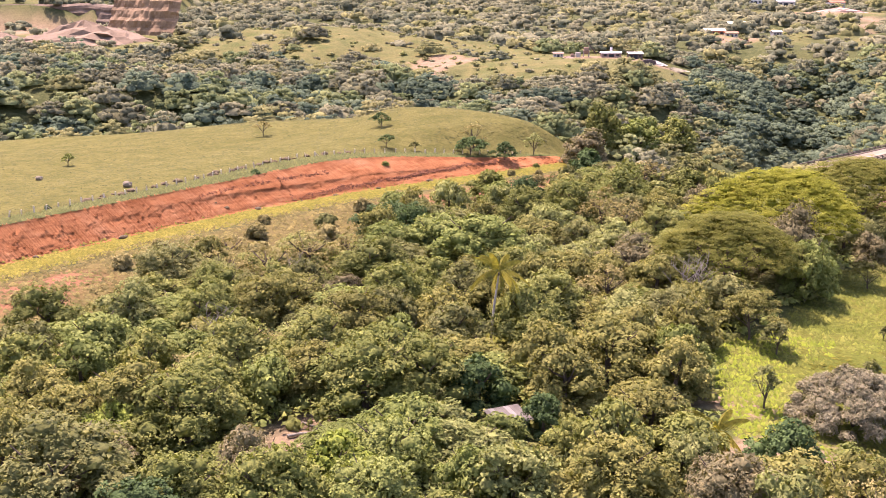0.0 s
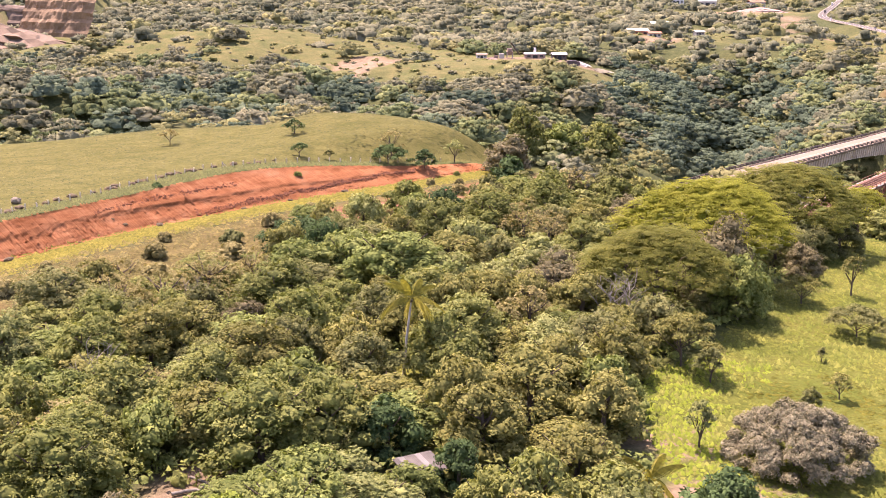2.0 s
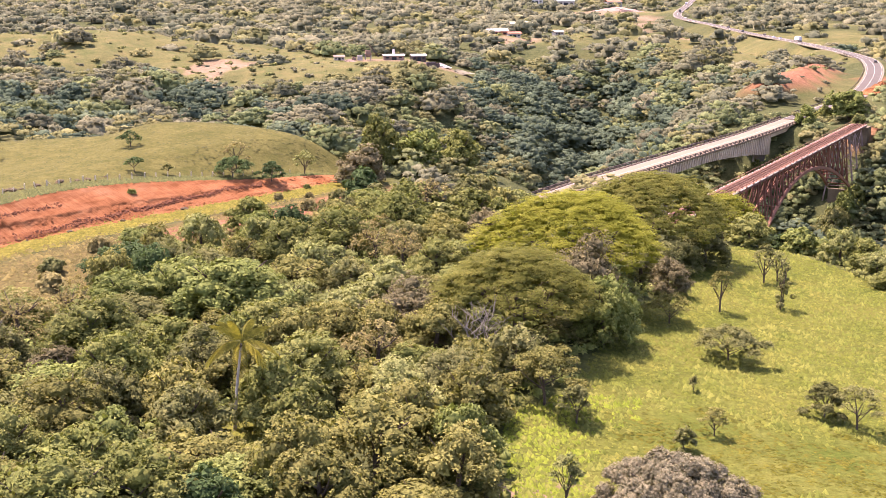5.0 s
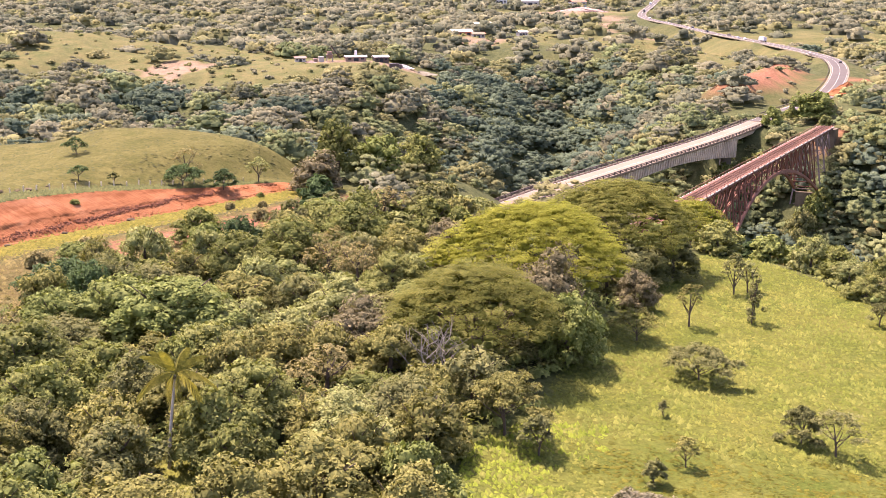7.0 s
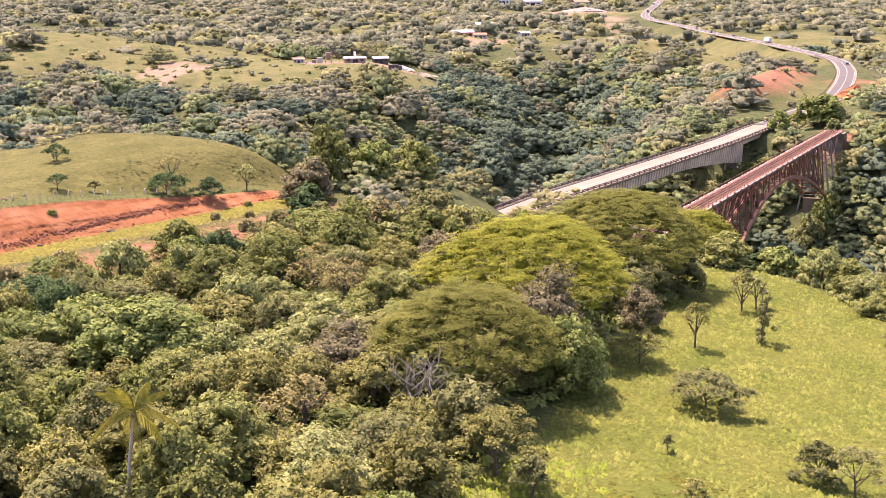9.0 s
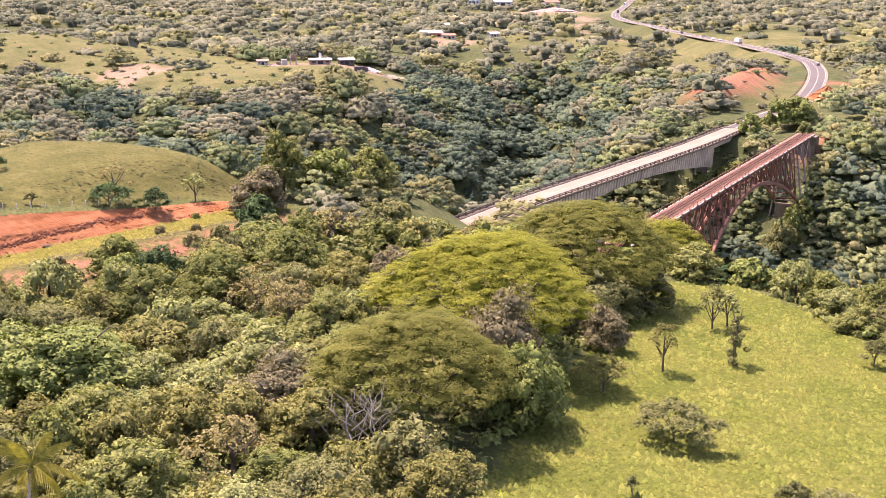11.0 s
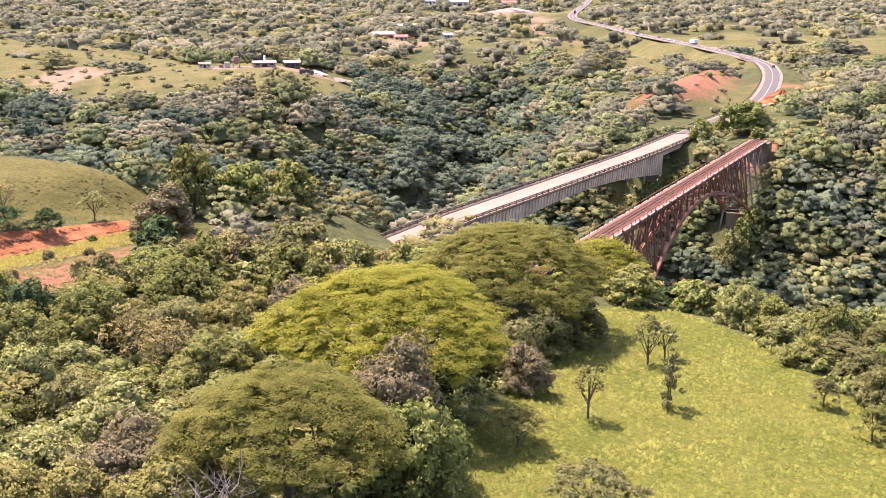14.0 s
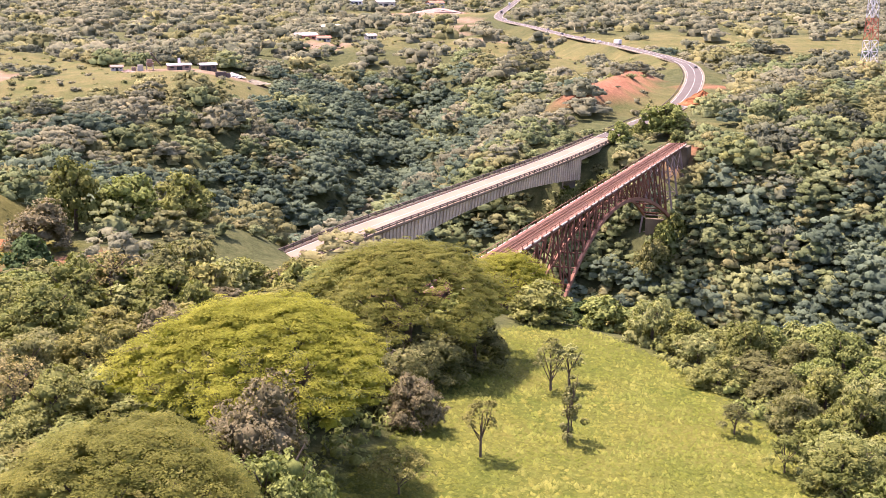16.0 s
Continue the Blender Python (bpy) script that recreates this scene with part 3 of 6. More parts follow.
def build_rail_bridge():
    rb = thing("railway_bridge", pose(193.3, 407.0, 0.6, 0, 0, 50.2), "rusty red steel railway arch bridge with braced spandrels", "bridge")
    x0, x1, panel = -126.0, 98.0, 7.0
    foot, crown = -20.0, -5.5
    near_foot, far_foot = -58.0, 66.0
    mid, half = 4.0, 62.0

    def arch_z(x):
        return crown + (foot - crown) * (abs(x - mid) / half) ** 2

    xs = [x0 + panel * i for i in range(int((x1 - x0) / panel) + 1)]
    for s in (-1, 1):
        part("top_chord", Shape().beam((x0, s * 2.3, -0.5), (x1, s * 2.3, -0.5), 0.55, 0.9), RUST, rb)
        part("running_rail", Shape().beam((x0, s * 0.55, 0.42), (x1, s * 0.55, 0.42), 0.12, 0.2), RUST_LIGHT, rb, "worn steel rail")
        part("stringer", Shape().beam((x0, s * 0.9, -0.3), (x1, s * 0.9, -0.3), 0.35, 0.6), RUST, rb)
        part("walkway", Shape().beam((x0, s * 2.45, 0.22), (x1, s * 2.45, 0.22), 0.9, 0.12), RUST_LIGHT, rb, "light rusty plank walkway")
        part("hand_rail", Shape().beam((x0, s * 2.9, 1.15), (x1, s * 2.9, 1.15), 0.1), RUST_LIGHT, rb)
        edge = Shape().box(-2.6, 2.6, -0.15, 0.15, -0.16, 0.16).mesh("edge_plate", EDGE_STEEL)
        pst = Shape().box(-0.06, 0.06, -0.06, 0.06, -0.2, 0.95).mesh("hand_rail_post", RUST)
        for x in xs[:-1]:
            o = part("edge_plate", edge, EDGE_STEEL, rb, "pale bleached edge plate")
            o.location = (x + 3.5, s * 3.0, 0.1)
            for f in (0, 3.5):
                o = part("hand_rail_post", pst, RUST, rb)
                o.location = (x + f, s * 2.9, 0.2)
    # sleepers
    tie = Shape().box(-0.16, 0.16, -2.0, 2.0, 0.05, 0.32).mesh("sleeper", RUST_WOOD)
    for x in np.arange(x0 + 0.3, x1, 0.76):
        part("sleeper", tie, RUST_WOOD, rb).location = (x, 0, 0)
    for x in xs:
        part("cross_beam", Shape().beam((x, -3.0, -0.35), (x, 3.0, -0.35), 0.4, 0.5), RUST, rb)
    # two arch ribs, leaning outward to their feet
    for s in (-1, 1):
        pts = []
        for i in range(25):
            x = mid - half + 2 * half * i / 24
            z = arch_z(x)
            pts.append((x, s * (2.3 + 1.9 * (crown - z) / (crown - foot)), z))
        r = Shape()
        for p, q in zip(pts[:-1], pts[1:]):
            r.beam(p, q, 0.75, 1.0)
        part("arch_rib", r, RUST_LIGHT, rb, "lighter rust-red arch rib")
        for i, x in enumerate(xs):
            if mid - half < x < mid + half:
                z = arch_z(x)
                y = s * (2.3 + 1.9 * (crown - z) / (crown - foot))
                part("spandrel_post", Shape().beam((x, s * 2.3, -0.9), (x, y, z), 0.42), RUST, rb)
                x2 = x + panel
                if x2 < mid + half:
                    far_up = x < mid
                    za, zb = arch_z(x), arch_z(x2)
                    ya, yb = s * (2.3 + 1.9 * (crown - za) / (crown - foot)), s * (2.3 + 1.9 * (crown - zb) / (crown - foot))
                    part("diagonal", Shape().beam((x, ya, za) if far_up else (x, s * 2.3, -0.9), (x2, s * 2.3, -0.9) if far_up else (x2, yb, zb), 0.3), RUST, rb)
    for x in xs:
        if mid - half < x < mid + half:
            z = arch_z(x)
            y = 2.3 + 1.9 * (crown - z) / (crown - foot)
            for p, q, w in (((x, -y, z), (x, 2.3, -0.9), 0.22), ((x, y, z), (x, -2.3, -0.9), 0.22), ((x, -y, z), (x, y, z), 0.3)):
                part("sway_brace", Shape().beam(p, q, w), RUST, rb)
    # trestle towers on the slopes
    for x in (-114, -100, -86, -72, far_foot + 2, far_foot + 12, far_foot + 24):
        wx, wy = 193.3 + x * 0.640, 407.0 + x * 0.768
        zb = min(ground_at(wx, wy) - 1.0 - 0.6, -4)
        if -60 > x or x > 60:
            for s in (-1, 1):
                part("tower_leg", Shape().beam((x, s * 2.3, -0.9), (x, s * (2.4 - zb * 0.13), zb), 0.5), RUST_GREY if x > 60 else RUST, rb, "grey-brown lattice tower leg" if x > 60 else "")
            steps = max(1, int(-zb / 6))
            for i in range(steps):
                za, zc = zb * i / steps - 0.5, zb * (i + 1) / steps
                ya, yc = 2.4 - za * 0.13, 2.4 - zc * 0.13
                for p, q in (((x, -ya, za), (x, yc, zc)), ((x, ya, za), (x, -yc, zc)), ((x, -yc, zc), (x, yc, zc))):
                    part("tower_brace", Shape().beam(p, q, 0.25), RUST_GREY if x > 60 else RUST, rb)
    for xa, xb in ((-114, -100), (-100, -86), (-86, -72), (-72, -58), (68, 78), (78, 90)):
        for s in (-1, 1):
            for p, q in ((xa, xb), (xb, xa)):
                part("long_brace", Shape().beam((p, s * 2.4, -1), (q, s * 3.6, -9), 0.22), RUST_GREY if xa > 60 else RUST, rb)
    # masonry springing blocks
    for x, k in ((near_foot - 2, -1), (far_foot + 2, 1)):
        part("springing_block", Shape().box(x - 1.1, x + 1.1, -3.8, 3.8, foot - 9, foot - 1.6), MASONRY, rb, "weathered stone springing block")
    part("abutment", Shape().box(x1 - 2, x1 + 6, -3.6, 3.6, -9, -1.0), MASONRY, rb, "weathered stone abutment")


EDGE_STEEL = plain("bleached_steel", (0.50, 0.42, 0.33), 0.7, 0.0, 1.0, 0.25)
RUST_WOOD = plain("rusty_timber", (0.165, 0.085, 0.050), 0.9, 0.0, 1.5, 0.4)
RUST_GREY = plain("grey_brown_steel", (0.24, 0.18, 0.15), 0.75, 0.15, 1.0, 0.35)
MASONRY = plain("old_masonry", (0.15, 0.115, 0.070), 0.9, 0.0, 1.2, 0.4)
build_rail_bridge()


# ---- trees ----
def fan(points, normals, size, narrow=0.55, seed=0):
    """Leaf sprays: one small pointed leaf for each point."""
    r = np.random.default_rng(seed)
    n = len(points)
    t = r.normal(size=(n, 3))
    t -= normals * (t * normals).sum(1, keepdims=True)
    t /= np.linalg.norm(t, axis=1, keepdims=True) + 1e-9
    b = np.cross(normals, t)
    ln = (size * (0.6 + 0.8 * r.random(n)))[:, None] * 0.5
    v = np.stack([points + t * ln, points - t * ln * 0.7 + b * ln * narrow * 1.3, points - t * ln * 0.7 - b * ln * narrow * 1.3], 1)
    return v.reshape(-1, 3), np.arange(3 * n).reshape(n, 3)


ICO = [(0, 0, 1), (0.894, 0, 0.447), (0.276, 0.851, 0.447), (-0.724, 0.526, 0.447), (-0.724, -0.526, 0.447), (0.276, -0.851, 0.447), (0.724, 0.526, -0.447), (-0.276, 0.851, -0.447), (-0.894, 0, -0.447), (-0.276, -0.851, -0.447), (0.724, -0.526, -0.447), (0, 0, -1)]
ICO_T = np.array([(0, 1, 2), (0, 2, 3), (0, 3, 4), (0, 4, 5), (0, 5, 1), (1, 6, 2), (2, 7, 3), (3, 8, 4), (4, 9, 5), (5, 10, 1), (6, 7, 2), (7, 8, 3), (8, 9, 4), (9, 10, 5), (10, 6, 1)])


def leaf_points(lobes, n, squash, seed, low=-0.35):
    """Points on the outside of a heap of lobes (x, y, z, r), with their normals."""
    r = np.random.default_rng(seed)
    pick = r.choice(len(lobes), size=int(n * 2.2), p=lobes[:, 3] ** 2 / (lobes[:, 3] ** 2).sum())
    d = r.normal(size=(len(pick), 3))
    d /= np.linalg.norm(d, axis=1, keepdims=True)
    d = d[d[:, 2] > low] if low > -1 else d
    pick = pick[: len(d)]
    rad = lobes[pick, 3:4] * (0.82 + 0.3 * r.random((len(d), 1)) ** 2)
    p = lobes[pick, :3] + d * rad * np.array([1, 1, squash])
    keep = np.ones(len(p), bool)
    for x, y, z, rr in lobes:
        q = (p - (x, y, z)) / np.array([1, 1, squash])
        keep &= (q * q).sum(1) > (0.76 * rr) ** 2
    p, d = p[keep][:n], d[keep][:n]
    nrm = d * 0.7 + np.array([0, 0, 0.5]) + r.normal(size=d.shape) * 0.33
    return p, nrm / np.linalg.norm(nrm, axis=1, keepdims=True)


def crown(name, lobes, n, size, material, squash=0.8, seed=0, core=0.74, low=-0.35, lift=0.6):
    p, nrm = leaf_points(lobes, n, squash, seed, low)
    v, f3 = fan(p, nrm, size, 0.75, seed)
    if core:
        ico = np.array(ICO)
        cv = (lobes[:, None, :3] + ico[None] * lobes[:, None, 3:4] * np.array([1, 1, squash]) * core).reshape(-1, 3)
        cf = (np.arange(len(lobes))[:, None, None] * 12 + ICO_T[None]).reshape(-1, 3) + len(v)
        v, f3 = np.concatenate([v, cv]), np.concatenate([f3, cf])
    me = mesh_np(name, v, f3, material, True)
    r = np.random.default_rng(seed)
    scale = np.array([1, 1, squash])
    out = np.concatenate([soft_normals(p[i:i + 2000], lobes, scale, lift) for i in range(0, len(p), 2000)]) + r.normal(size=p.shape) * 0.3
    nn = np.repeat(out, 3, 0)
    if core:
        nn = np.concatenate([nn, np.tile(ico + (0, 0, lift), (len(lobes), 1)) + 1e-6])
    me.normals_split_custom_set_from_vertices((nn / np.linalg.norm(nn, axis=1, keepdims=True)).astype(np.float32))
    return me


def soft_normals(p, lobes, scale, lift):
    """Leaves take the light as their clump does, a little more from above."""
    near = np.argmin((((p[:, None] - lobes[None, :, :3]) / scale) ** 2).sum(2) / lobes[None, :, 3] ** 2, axis=1)
    return (p - lobes[near, :3]) / scale / lobes[near, 3:4] + np.array([0, 0, lift])


def sprays(centres, normals, radii, per, leaf, seed, droop=0.3, lift=0.5, narrow=0.75, loose=0.33, thick=0.13, round_off=0.6):
    """Flat sprays of leaves that face outward and hang at their rims: vertices, faces and soft normals."""
    r = np.random.default_rng(seed)
    n = len(centres)
    t = np.cross(normals, r.normal(size=(n, 3)))
    t /= np.linalg.norm(t, axis=1, keepdims=True)
    b = np.cross(normals, t)
    k = np.sqrt(r.random((n, per, 1))) * (0.8 + 0.4 * r.random((n, per, 1)))
    a = r.random((n, per, 1)) * 6.283
    rad = t[:, None] * np.cos(a) + b[:, None] * np.sin(a)
    size = radii[:, None, None]
    p = centres[:, None] + rad * k * size + normals[:, None] * r.normal(size=(n, per, 1)) * thick * size
    p[..., 2] -= (droop * size * k * k)[..., 0]
    face = normals[:, None] * 0.7 + rad * k * 0.35 + np.array([0, 0, 0.25]) + r.normal(size=p.shape) * loose
    face = (face / np.linalg.norm(face, axis=2, keepdims=True)).reshape(-1, 3)
    v, f = fan(p.reshape(-1, 3), face, leaf, narrow, seed)
    soft = normals[:, None] * 0.8 + rad * k * round_off + np.array([0, 0, lift]) + r.normal(size=p.shape) * loose
    return v, f, np.repeat(soft.reshape(-1, 3), 3, 0)


def with_heart(name, v, f, nrm, lobes, squash, size, material, lift, inner=26, leaf=0.55):
    """Outer leaves over a layer of broader inner leaves and a small closed heart that keeps daylight out of the crown."""
    r = np.random.default_rng(len(v))
    flat = np.array([1, 1, squash])
    if size:
        d = r.normal(size=(len(lobes), inner, 3))
        d[..., 2] = np.abs(d[..., 2]) * np.where(r.random(d.shape[:2]) < 0.25, -0.5, 1)
        d /= np.linalg.norm(d, axis=2, keepdims=True)
        p = (lobes[:, None, :3] + d * flat * lobes[:, None, 3:4] * size * (0.8 + 0.25 * r.random((len(lobes), inner, 1)))).reshape(-1, 3)
        d = d.reshape(-1, 3)
        tilt = d + r.normal(size=d.shape) * 0.45
        v2, f2 = fan(p, tilt / np.linalg.norm(tilt, axis=1, keepdims=True), leaf, 0.9, 3)
        ico = np.array(ICO)
        cv = (lobes[:, None, :3] + ico[None] * lobes[:, None, 3:4] * flat * size * 0.62).reshape(-1, 3)
        cf = (np.arange(len(lobes))[:, None, None] * 12 + ICO_T[None]).reshape(-1, 3)
        nrm = np.concatenate([nrm, np.repeat(d + (0, 0, lift * 0.5) + r.normal(size=d.shape) * 0.3, 3, 0), np.tile(ico + (0, 0, lift * 0.3), (len(lobes), 1)) + 1e-6])
        f = np.concatenate([f, f2 + len(v), cf + len(v) + len(v2)])
        v = np.concatenate([v, v2, cv])
    me = mesh_np(name, v, f, material, True)
    me.normals_split_custom_set_from_vertices((nrm / np.linalg.norm(nrm, axis=1, keepdims=True)).astype(np.float32))
    return me


def dome_lobes(seed, count, radius, base, rise, r0, r1, wobble=0.5):
    r = np.random.default_rng(seed)
    a = seed + r.normal(size=count) * 0.3 + np.arange(count) * 2.39996
    k = np.sqrt((np.arange(count) + 0.5) / count) * (0.9 + 0.15 * r.random(count))
    edge = 1 + 0.18 * np.sin(3 * a + seed) + 0.12 * np.sin(5 * a + 2 * seed)
    rad = radius * 0.80 * k * edge
    z = base + rise * (1 - k ** 2) + r.normal(size=count) * wobble
    return np.stack([rad * np.cos(a), rad * np.sin(a), z, r0 + (r1 - r0) * r.random(count)], 1)


def trunk_shape(seed, high, thick, spread_r, limbs=5, lean=0.6, fork=0.35):
    r = np.random.default_rng(seed)
    s = Shape()
    lx, ly = r.normal(size=2) * lean
    top = (lx, ly, high * 0.72)
    s.tube([(0, 0, -0.6), (lx * 0.2, ly * 0.2, high * 0.25), (lx * 0.6, ly * 0.5, high * 0.5), top], [thick * 1.25, thick, thick * 0.75, thick * 0.4])
    for i in range(limbs):
        a = i * 6.283 / limbs + r.random()
        z0 = high * (fork + 0.25 * r.random())
        k = z0 / (high * 0.72)
        p = Vector((lx * k * 0.8, ly * k * 0.8, z0))
        q = Vector((math.cos(a) * spread_r, math.sin(a) * spread_r, high * (0.72 + 0.18 * r.random())))
        m = p.lerp(q, 0.5) + Vector((0, 0, -high * 0.04))
        s.tube([p, m, q], [thick * 0.55, thick * 0.38, thick * 0.12], 5)
        q2 = m + Vector((math.cos(a + 0.9) * spread_r * 0.5, math.sin(a + 0.9) * spread_r * 0.5, high * 0.2))
        s.tube([m, q2], [thick * 0.3, thick * 0.08], 4)
    return s


NAMES = {"O": "olive-green", "B": "fresh green", "D": "dark glossy green", "R": "russet-olive", "M": "greyish mauve", "G": "grey-green", "P": "pale yellow-green", "L": "bright lime-green", "S": "dry brownish"}
broad_crowns, broad_trunks = {}, []
for v in range(3):
    broad_trunks.append(trunk_shape(40 + v, 8.0, 0.28, 2.8, 4).mesh("trunk", BARK))


LEAF_SIZE = {"D": 0.40, "L": 0.38, "B": 0.36, "M": 0.29, "G": 0.30, "S": 0.30}


def broad_crown(key, v, fine, big):
    """A rounded, uneven crown of leaf sprays; the fine ones stand close to the camera's way."""
    if (key, v, fine, big) not in broad_crowns:
        seed = ord(key) * 10 + v
        k = 1.5 if big else 1.0
        lob = dome_lobes(seed, int((11 + 2 * v) * k**1.6), 4.5 * k, 2.5 * k, 3.9 * k, 1.25 * k**0.7, 2.25 * k**0.7, 0.7 * k)
        b = np.arange(7) * 0.8976 + seed
        low = np.random.default_rng(seed + 5).random((3, 7))
        skirt = np.stack([3.5 * k * np.cos(b), 3.5 * k * np.sin(b), k * (1.2 + 0.8 * low[0]), (1.1 + 0.5 * low[1]) * k**0.8], 1)
        lob = np.concatenate([lob, skirt]) if key != "S" else lob
        n = int((205 if fine else 140) * {"S": 0.6, "M": 1.3, "G": 1.25}.get(key, 1.0) * k**1.8)
        p, nrm = leaf_points(lob, n, 0.85, seed, -0.3)
        r = np.random.default_rng(seed)
        leaf = LEAF_SIZE.get(key, 0.33)
        vs, fs, ns = sprays(p, nrm, 0.42 + 0.45 * r.random(len(p)), 20 if fine else 9, leaf * 0.93 if fine else leaf * 1.7, seed, 0.35)
        broad_crowns[key, v, fine, big] = with_heart("crown", vs, fs, ns, lob, 0.85, 0.0 if key == "S" else 0.86, LEAF[key], 0.4, 52, 0.55 if fine else 0.8)
        if big:
            broad_crowns[key, v, fine, big].transform(Matrix.Scale(1 / k, 4))
    return broad_crowns[key, v, fine, big]


def broad_tree(key, x, y, width, tall=None, turn=0.0, variant=0, name="tree", group="broadleaf trees of the wood", label=""):
    z = ground_at(x, y)
    tall = tall or min(1.0 * (0.55 + 0.45 * width / 9.5), 1.55)
    s = width / 9.2
    m = pose(x, y, z - 0.1, 0, 0, turn) @ Matrix.Diagonal((s, s, tall, 1))
    t = thing(name, m, label or f"{NAMES[key]} broadleaf tree with an uneven rounded crown", "tree", group)
    part("trunk", broad_trunks[variant % 3], BARK, t)
    part("crown", broad_crown(key, variant % 3, y < 300 and x < 172, width > 11.0), LEAF[key], t)
    return t


TREES = {
    "R": [(-51.0, 143.4, 11.2), (-12.1, 174.0, 14.4), (17.8, 116.3, 13.7), (15.7, 147.8, 11.0), (22.9, 158.6, 14.1), (24.4, 135.4, 11.6), (30.6, 152.4, 9.9), (36.5, 202.1, 11.8), (39.0, 186.5, 9.0), (-49.0, 131.6, 8.3), (36.8, 174.0, 10.3), (22.1, 206.6, 11.6), (48.6, 269.4, 11.1), (29.1, 282.2, 11.8)],
    "B": [(-48.7, 154.8, 9.5), (-7.1, 114.1, 11.1), (3.0, 119.0, 7.0), (7.3, 226.0, 20.0), (-6.7, 165.3, 9.7), (-22.0, 147.8, 8.8), (58.0, 238.3, 8.6), (-1.5, 234.0, 15.0)],
    "L": [(-39.1, 134.4, 7.3), (-11.7, 121.5, 9.2)],
    "O": [(14.8, 172.0, 9.6), (-30.3, 135.4, 15.1), (-28.3, 159.9, 12.7), (-18.0, 165.3, 12.2), (-9.7, 145.6, 15.6), (-2.0, 148.6, 13.0), (14.0, 129.2, 7.0), (16.8, 187.0, 12.7), (-12.3, 206.2, 14.9), (-36.1, 180.3, 11.6), (29.1, 271.7, 14.8), (42.9, 286.7, 14.5), (-0.4, 202.1, 10.7), (-40.2, 157.3, 9.5), (18.2, 260.1, 13.3), (47.2, 304.7, 12.0), (61.7, 300.9, 12.9), (11.1, 295.2, 10.4), (37.1, 292.9, 10.3)],
    "G": [(-37.9, 114.1, 18.2), (-48.1, 206.1, 14.8), (-38.1, 198.1, 12.8), (46.2, 191.5, 11.0), (-58.8, 162.5, 10.1), (3.4, 194.3, 10.3), (71.9, 254.7, 13.0), (88.1, 259.0, 11.8), (99.0, 268.5, 12.0), (109.0, 277.0, 11.5)],
    "D": [(4.5, 148.0, 8.4), (-11.9, 253.1, 14.0), (37.8, 125.6, 8.5), (40.0, 330.0, 9.5)],
    "S": [(-25.1, 219.5, 12.9), (-31.1, 208.2, 12.0), (39.4, 254.6, 9.5), (-18.0, 228.0, 9.0), (-40.0, 222.0, 9.0)],
    "P": [(-48.3, 180.3, 11.5), (32.6, 226.0, 13.6), (27.3, 123.1, 7.0), (16.3, 224.8, 9.5), (49.2, 252.1, 9.4)],
    "M": [(33.9, 210.5, 13.3), (91.0, 251.3, 8.7)],
}
standing = []
count = 0
for key, places in TREES.items():
    for x, y, w in places:
        broad_tree(key, x, y, w, turn=count * 77 % 360, variant=count)
        standing.append((x, y, w * 0.5))
        count += 1


def low_tree(x, y, radius, high, key, seed, label):
    """A wide tree whose small-leaved crown hangs to the ground in many rounded clumps."""
    lob = dome_lobes(seed, 64, radius, high * 0.26, high * 0.56, 1.0, 1.6, 0.3)
    b = np.arange(16) * 0.3927
    low = np.random.default_rng(seed + 5).random((3, 16))
    lob = np.concatenate([lob, np.stack([radius * 0.86 * np.cos(b), radius * 0.86 * np.sin(b), high * (0.12 + 0.16 * low[0]), 0.9 + 0.5 * low[1]], 1)])
    p, nrm = leaf_points(lob, 2600, 0.75, seed, -0.3)
    vs, fs, ns = sprays(p, nrm, 0.30 + 0.25 * low[2].mean() + 0 * p[:, 0], 22, 0.20, seed, 0.3)
    t = thing("tree", pose(x, y, ground_at(x, y) - 0.1), label, "tree", "scattered trees of the meadow")
    part("trunk", trunk_shape(seed, high * 0.85, 0.3, radius * 0.5, 6).mesh("trunk", BARK), BARK, t)
    part("crown", with_heart("crown", vs, fs, ns, lob, 0.75, 0.80, LEAF[key], 0.4, 52, 0.5), LEAF[key], t)
    standing.append((x, y, radius))


